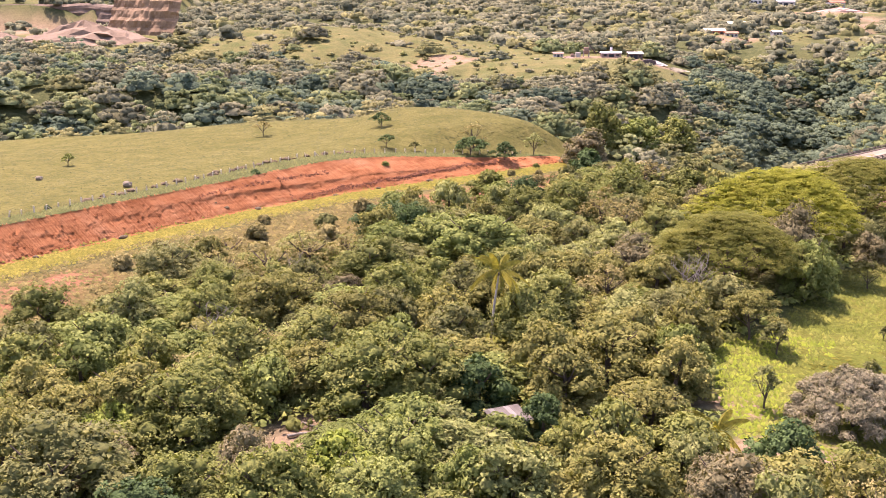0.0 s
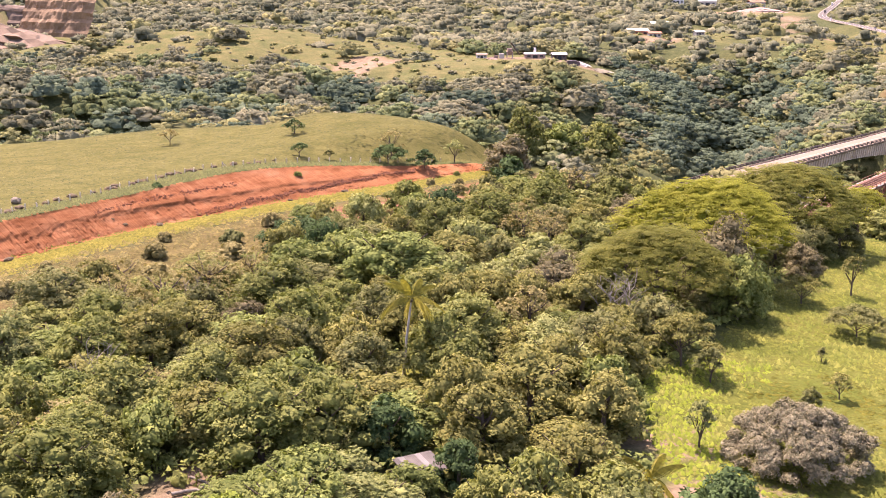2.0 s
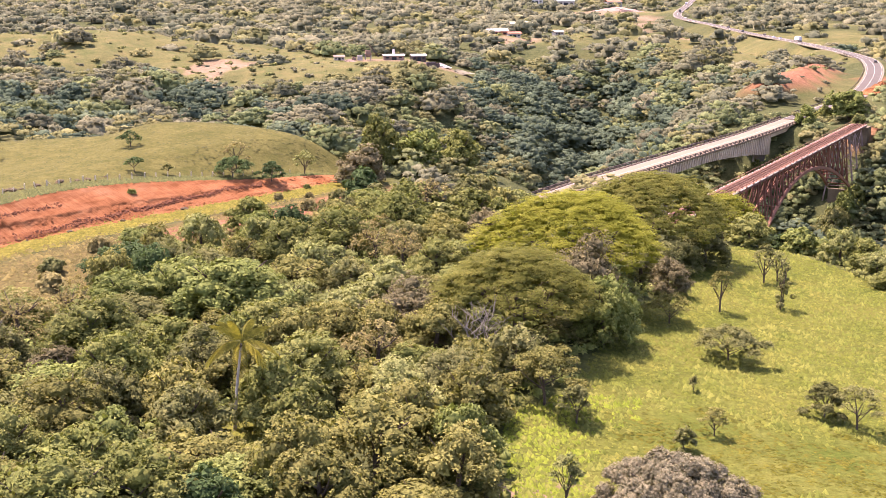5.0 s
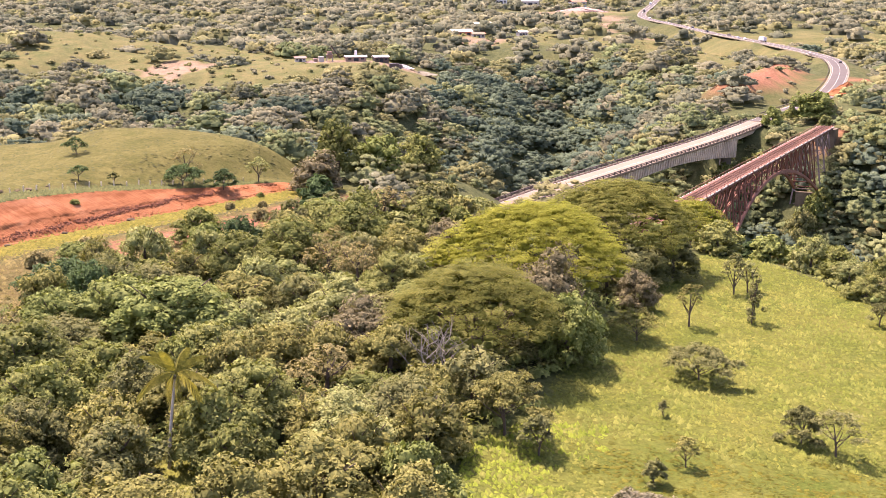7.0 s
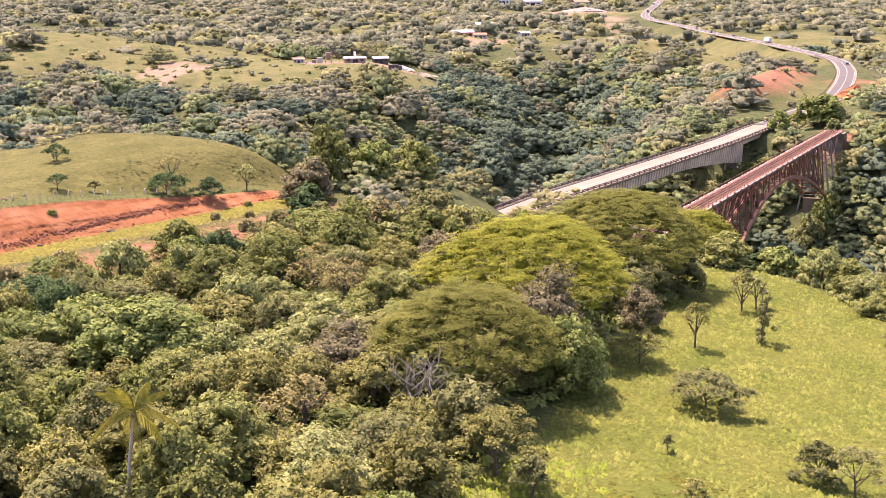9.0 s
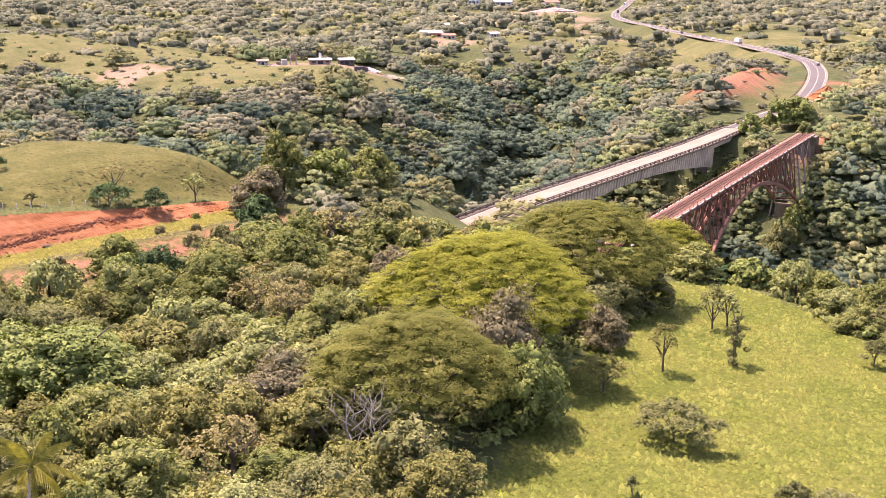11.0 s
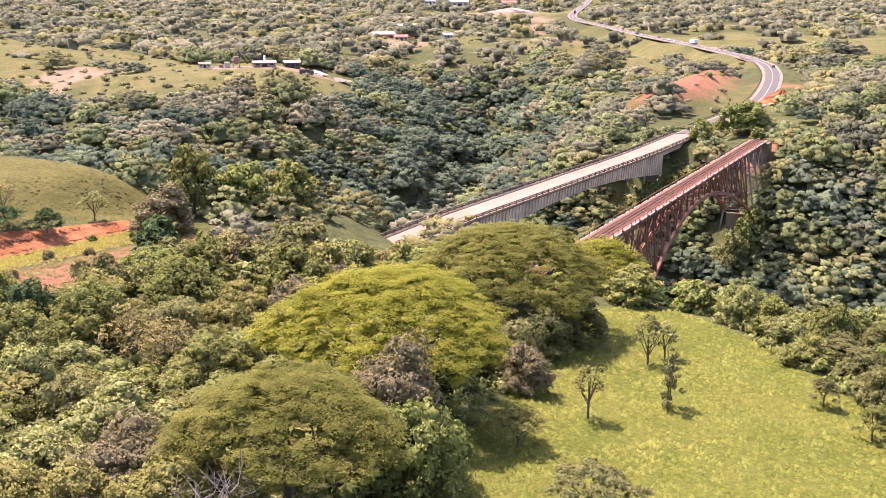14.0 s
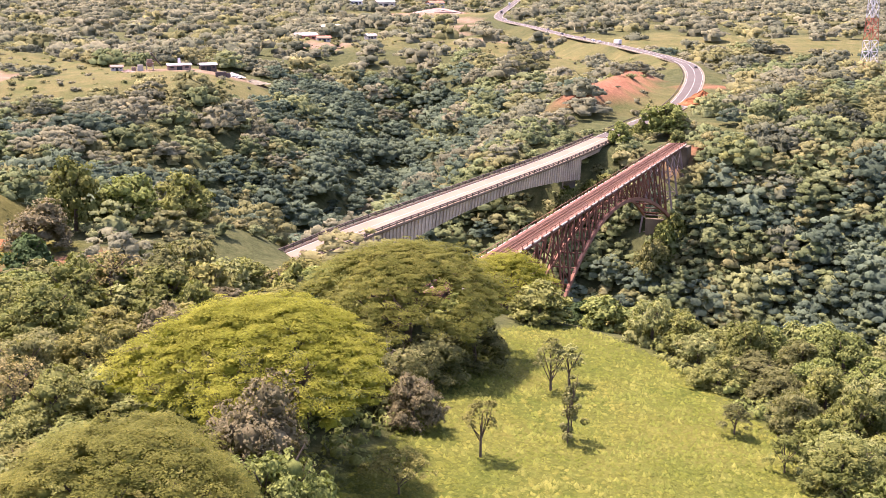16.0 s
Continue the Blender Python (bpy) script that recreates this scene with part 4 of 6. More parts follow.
def rain_tree(x, y, radius, top, seed, label, fine=1.0, key="Y", skirt=0.54):
    leaves = LEAF[key]
    z = ground_at(x, y)
    high = top - z
    r = np.random.default_rng(seed)
    n = int(400 * (radius / 11) ** 2)
    a = np.arange(n) * 2.39996 + r.normal(size=n) * 0.2
    k = np.sqrt((np.arange(n) + 0.5) / n)
    edge = 1 + 0.10 * np.sin(3 * a + seed) + 0.07 * np.sin(5 * a + 2 * seed) + 0.04 * np.sin(9 * a)
    px, py = radius * k * edge * np.cos(a), radius * k * edge * np.sin(a)
    tier = rough_noise(px, py, 7.5, seed)
    pz = high * (skirt + (0.97 - skirt) * (1 - k ** 2.4)) + 0.45 * tier + 0.45 * r.normal(size=n)
    slope = (0.97 - skirt) * high / radius * 2.3 * k ** 1.3
    nrm = np.stack([np.cos(a) * slope * 0.16, np.sin(a) * slope * 0.16, np.ones(n)], 1) + r.normal(size=(n, 3)) * 0.07
    nrm /= np.linalg.norm(nrm, axis=1, keepdims=True)
    v, f, ns = sprays(np.stack([px, py, pz], 1), nrm, 0.85 + 0.75 * r.random(n), int(92 * fine), 0.25 / fine**0.5, seed, 0.16, 0.2, 0.6, 0.12, 0.035, 0.7)
    heart = np.stack([px * 0.94, py * 0.94, pz - 1.5, np.full(n, 1.5)], 1)[::2]
    t = thing("rain_tree", pose(x, y, z - 0.1), label, "tree", "rain trees")
    part("trunk", trunk_shape(seed, high * 0.78, 0.6, radius * 0.6, 8, 0.8, 0.25), BARK, t)
    part("crown", with_heart("crown", v, f, ns, heart, 0.5, 0.92, leaves, 0.2, 6, 0.6), leaves, t)
    standing.append((x, y, radius * 0.86))


low_tree(52.6, 146.5, 9.0, 8.0, "W", 39, "wide greyish mauve tree with a dense crown of small leaves")
broad_tree("B", 6.6, 135.8, 7.0, 0.55, 15, 2, label="low fresh green tree before the hut's wall")
broad_tree("D", 12.2, 139.6, 6.5, 0.75, 70, 0, label="low dark green tree beside the tin hut")
broad_tree("B", 65.6, 212.5, 12.5, 1.6, 25, 1, label="tall bright green tree between a rain tree and the meadow")
broad_tree("M", 64.2, 222.0, 15.0, 1.85, 40, 1, label="greyish mauve broadleaf tree standing against a bright rain tree")
rain_tree(50.5, 208.5, 12.6, 19.3, 11, "wide yellow-green rain tree with an umbrella crown", 1.3)
rain_tree(68.5, 241, 16.6, 21.6, 12, "broad bright yellow-green rain tree with a layered umbrella crown", 1.15, "Z")
rain_tree(99.5, 285, 17.5, 17.4, 13, "broad olive rain tree with an umbrella crown above the gorge", 1.15, "Y", 0.42)
rain_tree(131, 322, 10.0, 5.0, 14, "yellow-green rain tree on the rim beside the meadow", 1.0, "Z", 0.4)


# ---- open trees of the meadow and the pasture ----
def open_tree(x, y, high, radius, key, seed, label, name="tree", leaves=900, low=0.5, group="scattered trees of the meadow"):
    z = ground_at(x, y)
    lob = dome_lobes(seed, 24, radius * 1.08, high * low, high * (0.95 - low), radius * 0.14, radius * 0.26, high * 0.04)
    t = thing(name, pose(x, y, z - 0.05, 0, 0, seed * 37 % 360), label, "tree", group)
    part("trunk", trunk_shape(seed, high, 0.036 * high ** 0.75, radius * 0.75, 6, 0.5, 0.16), BARK, t)
    p, nrm = leaf_points(lob, int(leaves * 0.17) + 6, 0.5, seed, -0.35)
    r = np.random.default_rng(seed)
    v, f, ns = sprays(p, nrm * 0.6 + np.array([0, 0, 0.4]), (0.30 + 0.3 * r.random(len(p))) * min(1.3, 0.6 + radius * 0.13), 20, 0.25, seed, 0.2, 0.5)
    part("crown", with_heart("crown", v, f, ns, lob, 0.5, 0.0 if leaves < 1200 else 0.8, LEAF[key], 0.4, 20, 0.45), LEAF[key], t)


def column_tree(x, y, high, seed, label):
    z = ground_at(x, y)
    r = np.random.default_rng(seed)
    k = np.arange(12) / 11
    lob = np.stack([r.normal(size=12) * 0.7, r.normal(size=12) * 0.7, high * (0.12 + 0.85 * k), 0.35 + 0.45 * r.random(12)], 1)
    t = thing("tree", pose(x, y, z - 0.05), label, "tree", "scattered trees of the meadow")
    part("trunk", trunk_shape(seed, high * 1.2, 0.11, 0.9, 5, 0.5, 0.3), BARK, t)
    part("crown", crown("crown", lob, 900, 0.32, LEAF["G"], 0.8, seed, 0.0, -0.8), LEAF["G"], t)


open_tree(47.8, 181.0, 8.0, 5.6, "R", 21, "russet forked tree at the meadow's edge with a flat crown", leaves=2400)
open_tree(50.2, 174.6, 5.2, 2.2, "G", 22, "small slender grey-green tree in the meadow")
open_tree(85.2, 208.2, 5.4, 6.2, "G", 23, "low spreading grey-green tree with a flat top in the meadow", leaves=2300, low=0.5)
open_tree(72.4, 190.3, 2.6, 0.7, "G", 24, "thin sapling in the meadow", leaves=120)
open_tree(68.3, 172.8, 3.6, 2.0, "R", 25, "small dry tree with a sparse russet crown", leaves=320)
open_tree(62.5, 168.0, 3.2, 1.5, "G", 26, "small bushy tree in the meadow", leaves=500, low=0.25)
open_tree(88.7, 182.8, 5.0, 3.2, "G", 27, "bushy grey-green tree beside a thin tree in the meadow", leaves=1300, low=0.3)
open_tree(91.6, 178.6, 6.2, 4.0, "G", 28, "thin tree with a sparse flat crown in the meadow", leaves=700, low=0.6)
open_tree(82.2, 227.0, 5.2, 4.6, "R", 29, "leaning russet tree with a wide crown at the wood's edge", leaves=1000)
open_tree(96.5, 239.0, 8.0, 2.6, "R", 30, "slender dark-stemmed tree with a small russet crown", leaves=620, low=0.62)
open_tree(117.8, 266.4, 8.5, 3.2, "G", 31, "slender tree with an open grey-green crown", leaves=800, low=0.5)
open_tree(122.8, 270.4, 7.0, 2.6, "P", 32, "slender pale tree with an open crown", leaves=600, low=0.5)
column_tree(111.0, 244.0, 7.5, 33, "narrow ragged tree clad in creepers")
column_tree(112.6, 246.5, 9.0, 34, "narrow ragged tree with a thin top")
open_tree(138.6, 246.3, 5.2, 2.6, "G", 35, "small round grey-green tree near the gorge rim", leaves=800, low=0.3)
open_tree(137.6, 231.5, 5.6, 2.8, "O", 36, "bushy olive tree near the gorge rim", leaves=1000, low=0.25)
open_tree(76.0, 250.0, 5.0, 2.4, "P", 37, "sparse dry tree at the edge of the wood", leaves=260)
open_tree(41.8, 149.5, 6.0, 2.0, "P", 38, "thin pale green tree beside the meadow", leaves=500)
PASTURE_TREES = "lone trees of the pasture"
open_tree(7.9, 345.0, 5.4, 5.4, "D", 41, "dark flat-crowned tree above the cut bank", leaves=1700, low=0.38, group=PASTURE_TREES)
open_tree(17.8, 346.0, 5.2, 4.2, "D", 42, "dark bushy tree above the cut bank", leaves=1700, low=0.3, group=PASTURE_TREES)
open_tree(27.1, 358.0, 7.0, 3.2, "P", 43, "pale slender tree beside the fence", leaves=700, group=PASTURE_TREES)
open_tree(9.0, 353.0, 8.0, 4.0, "S", 44, "almost bare brownish tree behind the dark trees", leaves=420, group=PASTURE_TREES)
open_tree(-15.9, 337.4, 3.8, 2.6, "D", 45, "small flat-topped dark tree in the pasture", leaves=500, low=0.6, group=PASTURE_TREES)
open_tree(-8.0, 338.5, 3.0, 1.4, "G", 46, "small grey-green tree in the pasture", leaves=360, group=PASTURE_TREES)
open_tree(-18.6, 364.2, 4.4, 3.4, "D", 47, "round grey-green tree in the pasture", leaves=900, low=0.35, group=PASTURE_TREES)
open_tree(-101.5, 324.5, 3.4, 1.8, "B", 48, "small green tree in the pasture", leaves=500, group=PASTURE_TREES)
open_tree(-55.7, 373.4, 4.6, 3.0, "S", 49, "sparse brownish tree on the crest", leaves=420, low=0.6, group=PASTURE_TREES)
broad_tree("M", 41.5, 351.0, 14.0, 1.2, 20, 1, group=PASTURE_TREES, label="large round dark mauve-grey tree at the end of the fence")
broad_tree("O", 48.8, 368.0, 13.0, 1.9, 70, 2, group=PASTURE_TREES, label="tall pale olive tree behind a dark round tree")
broad_tree("B", 60.5, 370.0, 15.0, 1.6, 140, 0, group=PASTURE_TREES, label="bright green tree on the rim beyond the fence")
broad_tree("O", 72.0, 374.0, 13.0, 1.4, 200, 1, group=PASTURE_TREES, label="olive tree on the rim beyond the fence")
standing.append((41.5, 351.0, 7.0))


# ---- fill of the wood ----
def wooded(x, y):
    """Where the near wood grows."""
    a, m = bank_frame(x, y)
    free = ~inside(x, y, MEADOW) & (m < -35 + 6 * np.sin(a * 0.09))
    for cx, cy, rx, ry in ((42, 130, 13, 9), (7.5, 171, 5.0, 9.0), (8.5, 136, 5.0, 6.0), (-19.0, 131, 4.6, 11), (22, 172, 3, 4), (-72, 206, 12, 14)):
        free &= ((x - cx) / rx) ** 2 + ((y - cy) / ry) ** 2 > 1
    return free


def scatter(x0, x1, y0, y1, gap, seed, taken):
    r = np.random.default_rng(seed)
    cell, out = {}, []
    xs = r.random((int((x1 - x0) * (y1 - y0) / gap**2 * 6), 2)) * (x1 - x0, y1 - y0) + (x0, y0)
    for x, y in xs:
        i, j = int(x // gap), int(y // gap)
        if any(math.hypot(x - p, y - q) < gap for di in (-1, 0, 1) for dj in (-1, 0, 1) for p, q in cell.get((i + di, j + dj), ())):
            continue
        if any(math.hypot(x - p, y - q) < rr + gap * 0.22 for p, q, rr in taken):
            continue
        cell.setdefault((i, j), []).append((x, y))
        out.append((x, y))
    return np.array(out)


# low bushes close the gaps between the trees
def undergrowth(places, seed):
    r = np.random.default_rng(seed)
    z = height(places[:, 0], places[:, 1])
    lob = np.column_stack([places, z + 0.5 + 0.8 * r.random(len(z)), 1.1 + 1.1 * r.random(len(z))])
    half = rough_noise(places[:, 0], places[:, 1], 35, 7.0) > 0
    for pick, key, label in ((half, "O", "olive undergrowth between the trees"), (~half, "B", "green undergrowth between the trees")):
        tagged(new("undergrowth", crown("undergrowth", lob[pick], int(pick.sum() * 34), 0.6, LEAF[key], 0.9, seed, 0.5, -0.1)), label, "undergrowth", "", "stuff")


spots = scatter(-100, 240, 104, 330, 6.55, 3, standing)
spots = spots[wooded(spots[:, 0], spots[:, 1]) & (to_line(spots[:, 0], spots[:, 1], MEADOW[:11])[0] > 4.2)]
sight = (spots[:, 0] < 0.86 * (spots[:, 1] - 60) + 10) & (spots[:, 0] > -0.40 * spots[:, 1] - 6) & (to_line(spots[:, 0], spots[:, 1], RIVER)[0] > 42) & (to_line(spots[:, 0], spots[:, 1], [(113, 311), (262, 489)])[0] > 8)
spots = spots[sight]
kinds = np.array(list("DBOBOORORRGRPPMGS"))
patchy = rough_noise(spots[:, 0], spots[:, 1], 45, 9.0)
for i, (x, y) in enumerate(spots):
    r = rng.random(4)
    key = str(kinds[int(np.clip((0.5 + 0.34 * patchy[i] + 0.85 * (r[0] - 0.5)), 0, 0.999) * len(kinds))])
    rim = x > 0.35 * y + 45
    if rim:
        key = "OPOGGBOPBO"[int(r[0] * 10)]
    broad_tree(key, x, y, 8.6 + 4.6 * r[1] ** 1.5, 0.55 + 0.72 * r[2], 360 * r[3], i, group="trees on the gorge rim" if rim else "broadleaf trees of the wood")


low = scatter(-90, 100, 106, 300, 3.1, 8, [])
low = low[wooded(low[:, 0], low[:, 1]) & (low[:, 0] > -0.40 * low[:, 1] - 6) & (low[:, 0] < 0.6 * low[:, 1] - 20)]
edge = scatter(60, 165, 150, 330, 3.0, 9, [])
edge = edge[~inside(edge[:, 0], edge[:, 1], MEADOW) & (edge[:, 0] > 0.5 * edge[:, 1]) & (to_line(edge[:, 0], edge[:, 1], MEADOW)[0] < 9)]
undergrowth(np.concatenate([low, edge]), 81)


# ---- woods farther off: too many to count ----
def wood_form(seed, cards, size, count, tall):
    """One crown of unit half-width: flattened tiers of small leaf clumps over a heart, with soft leaf normals."""
    r = np.random.default_rng(seed)
    a = np.arange(count) * 2.39996 + r.normal(size=count) * 0.5
    k = np.sqrt((np.arange(count) + 0.4) / count) * (0.85 + 0.25 * r.random(count))
    rad = 0.84 * k * (1 + 0.2 * np.sin(3 * a + seed))
    big = 0.95 / count**0.5
    lob = np.stack([rad * np.cos(a), rad * np.sin(a), tall * (0.5 + 0.46 * (1 - k**2)) + 0.08 * r.normal(size=count), big * (0.6 + 0.6 * r.random(count))], 1)
    if count > 8:
        b = np.arange(7) * 0.8976 + seed
        lob = np.concatenate([lob, np.stack([0.74 * np.cos(b), 0.74 * np.sin(b), tall * (0.22 + 0.16 * r.random(7)), 0.24 + 0.08 * r.random(7)], 1)])
    flat = np.array([1, 1, 0.6])
    p, nrm = leaf_points(lob, cards, 0.6, seed, -0.2)
    tilt = nrm * 0.7 + np.array([0, 0, 0.3]) + r.normal(size=nrm.shape) * 0.4
    tilt /= np.linalg.norm(tilt, axis=1, keepdims=True)
    v, f = fan(p, tilt, size, 0.85, seed)
    near = np.argmin((((p[:, None] - lob[None, :, :3]) / flat) ** 2).sum(2) - lob[None, :, 3] ** 2, axis=1)
    dome = p * np.array([1, 1, 0]) * 0.9 + np.array([0, 0, 0.75])
    soft = (p - lob[near, :3]) / flat / lob[near, 3:4] * 0.45 + dome + r.normal(size=p.shape) * 0.22
    ico = np.array(ICO)
    body = np.concatenate([lob, [[0, 0, tall * 0.40, 0.62]]])
    push = 0.62 + 0.42 * r.random((len(body), 12, 1))
    cv = (body[:, None, :3] + ico[None] * body[:, None, 3:4] * flat * push).reshape(-1, 3)
    cf = (np.arange(len(body))[:, None, None] * 12 + ICO_T[None]).reshape(-1, 3) + len(v)
    n = np.concatenate([np.repeat(soft, 3, 0), np.tile(ico, (len(body), 1)) * 0.7 + np.repeat(body[:, :3] * np.array([0.9, 0.9, 0]) + (0, 0, 0.6), 12, 0)])
    return np.concatenate([v, cv]), np.concatenate([f, cf]), n / np.linalg.norm(n, axis=1, keepdims=True)


def wood(name, places, cards, size, keys, label, seed, width=(7.5, 12.0), tall=1.2, count=12):
    """Many crowns joined, one mesh for each leaf colour."""
    r = np.random.default_rng(seed)
    forms = [wood_form(seed * 10 + i, cards, size * 4 / (width[0] + width[1]), count, tall * (0.8 + 0.1 * i)) for i in range(5)]
    soft = rough_noise(places[:, 0], places[:, 1], 120, 4.0)
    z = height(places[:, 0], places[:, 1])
    # gorge shade put into leaf colour: lower trees lean to the darker first keys
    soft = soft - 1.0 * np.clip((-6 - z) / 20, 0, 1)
    # ravine shade put in too: darker keys within 48 m of its line
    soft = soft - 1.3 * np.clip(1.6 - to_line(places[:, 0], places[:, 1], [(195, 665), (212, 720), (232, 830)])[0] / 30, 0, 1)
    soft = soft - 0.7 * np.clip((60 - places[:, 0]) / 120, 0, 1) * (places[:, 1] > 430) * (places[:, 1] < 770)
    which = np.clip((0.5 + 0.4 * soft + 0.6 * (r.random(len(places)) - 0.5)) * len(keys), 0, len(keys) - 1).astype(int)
    top = thing(name, pose(0, 0, 0), label, "woods", "", "stuff")
    for key in sorted(set(keys)):
        vs, fs, ns, tone, off = [], [], [], [], 0
        mine = np.array([keys[w] == key for w in which])
        for x, y, zz in np.column_stack([places, z])[mine]:
            v, f, n = forms[int(r.integers(5))]
            w = (width[0] + (width[1] - width[0]) * r.random() ** 1.3) / 2
            a = r.random() * 6.283
            turn = np.array([[math.cos(a), math.sin(a), 0], [-math.sin(a), math.cos(a), 0], [0, 0, 1]])
            vs.append((v * w * np.array([1, 1, 0.8 + 0.4 * r.random()])) @ turn + (x, y, zz - 0.4))
            ns.append(n @ turn)
            fs.append(f + off)
            tone.append(np.full(len(v), r.random()))
            off += len(v)
        if vs:
            me = mesh_np("canopy", np.concatenate(vs), np.concatenate(fs), FAR_LEAF[key], True)
            me.attributes.new("tone", "FLOAT", "POINT").data.foreach_set("value", np.concatenate(tone).astype(np.float32))
            me.normals_split_custom_set_from_vertices(np.concatenate(ns).astype(np.float32))
            part("canopy", me, FAR_LEAF[key], top)


def field_of_view(p, left=-0.44, right=0.86):
    """The wedge of land that lies ahead of the whole walk."""
    return (p[:, 0] > left * p[:, 1] - 10) & (p[:, 0] < right * (p[:, 1] - 60) + 30)


def far_spots(y0, y1, gap, seed):
    p = scatter(-0.46 * y1 - 10, 0.86 * y1 - 20, y0, y1, gap, seed, [])
    p = p[field_of_view(p)]
    a, m = bank_frame(p[:, 0], p[:, 1])
    d1, _ = to_line(p[:, 0], p[:, 1], RIVER)
    d2, _ = to_line(p[:, 0], p[:, 1], BRANCH)
    side = (p[:, 0] - 195) * 0.645 + (p[:, 1] - 408) * 0.764
    near_side = (side < -20)
    pasture = near_side & (p[:, 1] < 500) & (m > -21) & (d2 > 100) & (d1 > 118) & (p[:, 0] < 52)
    ok = ~pasture & ~inside(p[:, 0], p[:, 1], MEADOW)
    ok &= to_line(p[:, 0], p[:, 1], ROAD[11:])[0] > np.where(p[:, 1] > 580, 20, np.where(p[:, 1] > 515, 24, 15))
    land = height(p[:, 0], p[:, 1])
    ok &= (to_line(p[:, 0], p[:, 1], [p[:2] for p in BRIDGE])[0] > np.where(p[:, 1] < 410, 15, 9)) | (land < -13)
    ok &= to_line(p[:, 0], p[:, 1], RAVINE)[0] > 2
    for line, w in DIRT_ROADS:
        ok &= to_line(p[:, 0], p[:, 1], line)[0] > w + 9
    rail = to_line(p[:, 0], p[:, 1], [(113, 311), (262, 489)])[0]
    ok &= (rail > 9) | ((rail > 4) & (land < -15)) | (land < -32)
    ok &= ~((p[:, 1] < 330) & (p[:, 0] < 240) & (d1 > 42))
    lone = np.random.default_rng(seed).random(len(p)) < np.where(p[:, 1] > 900, 0.14, 0.05)
    ok &= lone | (~near_side * clearing(p[:, 0], p[:, 1]) < 0.5)
    ok &= ~((abs(p[:, 0] - 118) < 54) & (abs(p[:, 1] - 846) < 52))
    return p[ok]


p1 = far_spots(180, 560, 8.4, 51)
keep = (to_line(p1[:, 0], p1[:, 1], RIVER)[0] < 112) | (rng.random(len(p1)) < 0.75)
p1 = p1[keep]
rim = (p1[:, 0] < 130) & (p1[:, 1] < 440)
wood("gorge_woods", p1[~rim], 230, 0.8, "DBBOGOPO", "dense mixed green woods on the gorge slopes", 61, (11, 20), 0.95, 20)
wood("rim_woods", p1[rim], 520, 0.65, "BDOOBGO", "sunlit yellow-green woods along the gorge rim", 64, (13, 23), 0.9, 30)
steep = far_spots(180, 840, 6.6, 57)
land = height(steep[:, 0], steep[:, 1])
fall = np.hypot(height(steep[:, 0] + 2, steep[:, 1]) - land, height(steep[:, 0], steep[:, 1] + 2) - land) / 2
steep = steep[(fall > 0.42) & (land < -5) & (land > -46)]
wood("slope_woods", steep, 80, 0.9, "BOOB", "leafy thickets clinging to the steep gorge slopes", 67, (8, 13), 0.95, 6)
low = scatter(62, 340, 335, 560, 6.2, 58, [])
land = height(low[:, 0], low[:, 1])
road = to_line(low[:, 0], low[:, 1], [p[:2] for p in BRIDGE])[0]
rail = to_line(low[:, 0], low[:, 1], [(113, 311), (262, 489)])[0]
low = low[((road < 40) | (rail < 45)) & (land < -6) & ((road > 8) | (land < -13)) & ((rail > 6) | (land < -14))]
wood("bridge_thicket", low, 80, 0.9, "BOOBP", "thick young trees on the slopes between the bridges", 68, (6, 9.5), 0.95, 4)
low = scatter(215, 430, 300, 540, 6.4, 59, [])
land = height(low[:, 0], low[:, 1])
rail = to_line(low[:, 0], low[:, 1], [(113, 311), (262, 489)])[0]
low = low[field_of_view(low) & (rail > 10) & (land < -4) & (low[:, 1] - 489 < 0.9 * (low[:, 0] - 262))]
# mostly dark keys: this slope's shade is put into the leaf colour
wood("gorge_thicket", low, 120, 0.75, "DDBBO", "thick green trees, coloured dark for shade, on the slope beyond the railway bridge", 69, (10, 19), 0.9, 14)
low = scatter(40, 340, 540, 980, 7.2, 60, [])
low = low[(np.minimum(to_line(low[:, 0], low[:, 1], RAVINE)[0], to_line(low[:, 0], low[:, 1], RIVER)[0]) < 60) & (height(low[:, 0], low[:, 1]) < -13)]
# dark keys again, painting the shade of the ravine walls
wood("ravine_woods", low, 80, 1.0, "DDDBF", "green trees on the steep walls of the far ravine, shade put into their colour", 70, (8, 14), 1.0, 7)
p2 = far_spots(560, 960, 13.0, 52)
wood("far_bank_woods", p2, 190, 1.05, "DFBFOGFO", "dense green woods on the far bank, haze put into their colour", 62, (15, 29), 0.7, 20)
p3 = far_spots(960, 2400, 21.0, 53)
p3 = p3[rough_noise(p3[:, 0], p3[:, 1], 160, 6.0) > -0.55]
wood("plateau_woods", p3, 40, 1.9, "FGFO", "scattered woods on the far plateau, haze put into their leaf colour", 63, (20, 36), 0.45, 6)
low = scatter(-320, 420, 560, 1150, 9.5, 55, [])
low = low[field_of_view(low) & (clearing(low[:, 0], low[:, 1]) > 0.5) & (to_line(low[:, 0], low[:, 1], ROAD[11:])[0] > 11) & (np.hypot((low[:, 0] - 128) / 50, (low[:, 1] - 868) / 18) > 1) & (rough_noise(low[:, 0], low[:, 1], 22, 8.0) > 0.0)]
wood("field_shrubs", low, 44, 1.0, "OFPO", "low scattered shrubs in the far fields", 65, (3, 7), 0.65, 3)
low = scatter(60, 340, 330, 640, 4.6, 56, [])
land = height(low[:, 0], low[:, 1])
side = to_line(low[:, 0], low[:, 1], [p[:2] for p in BRIDGE])[0]
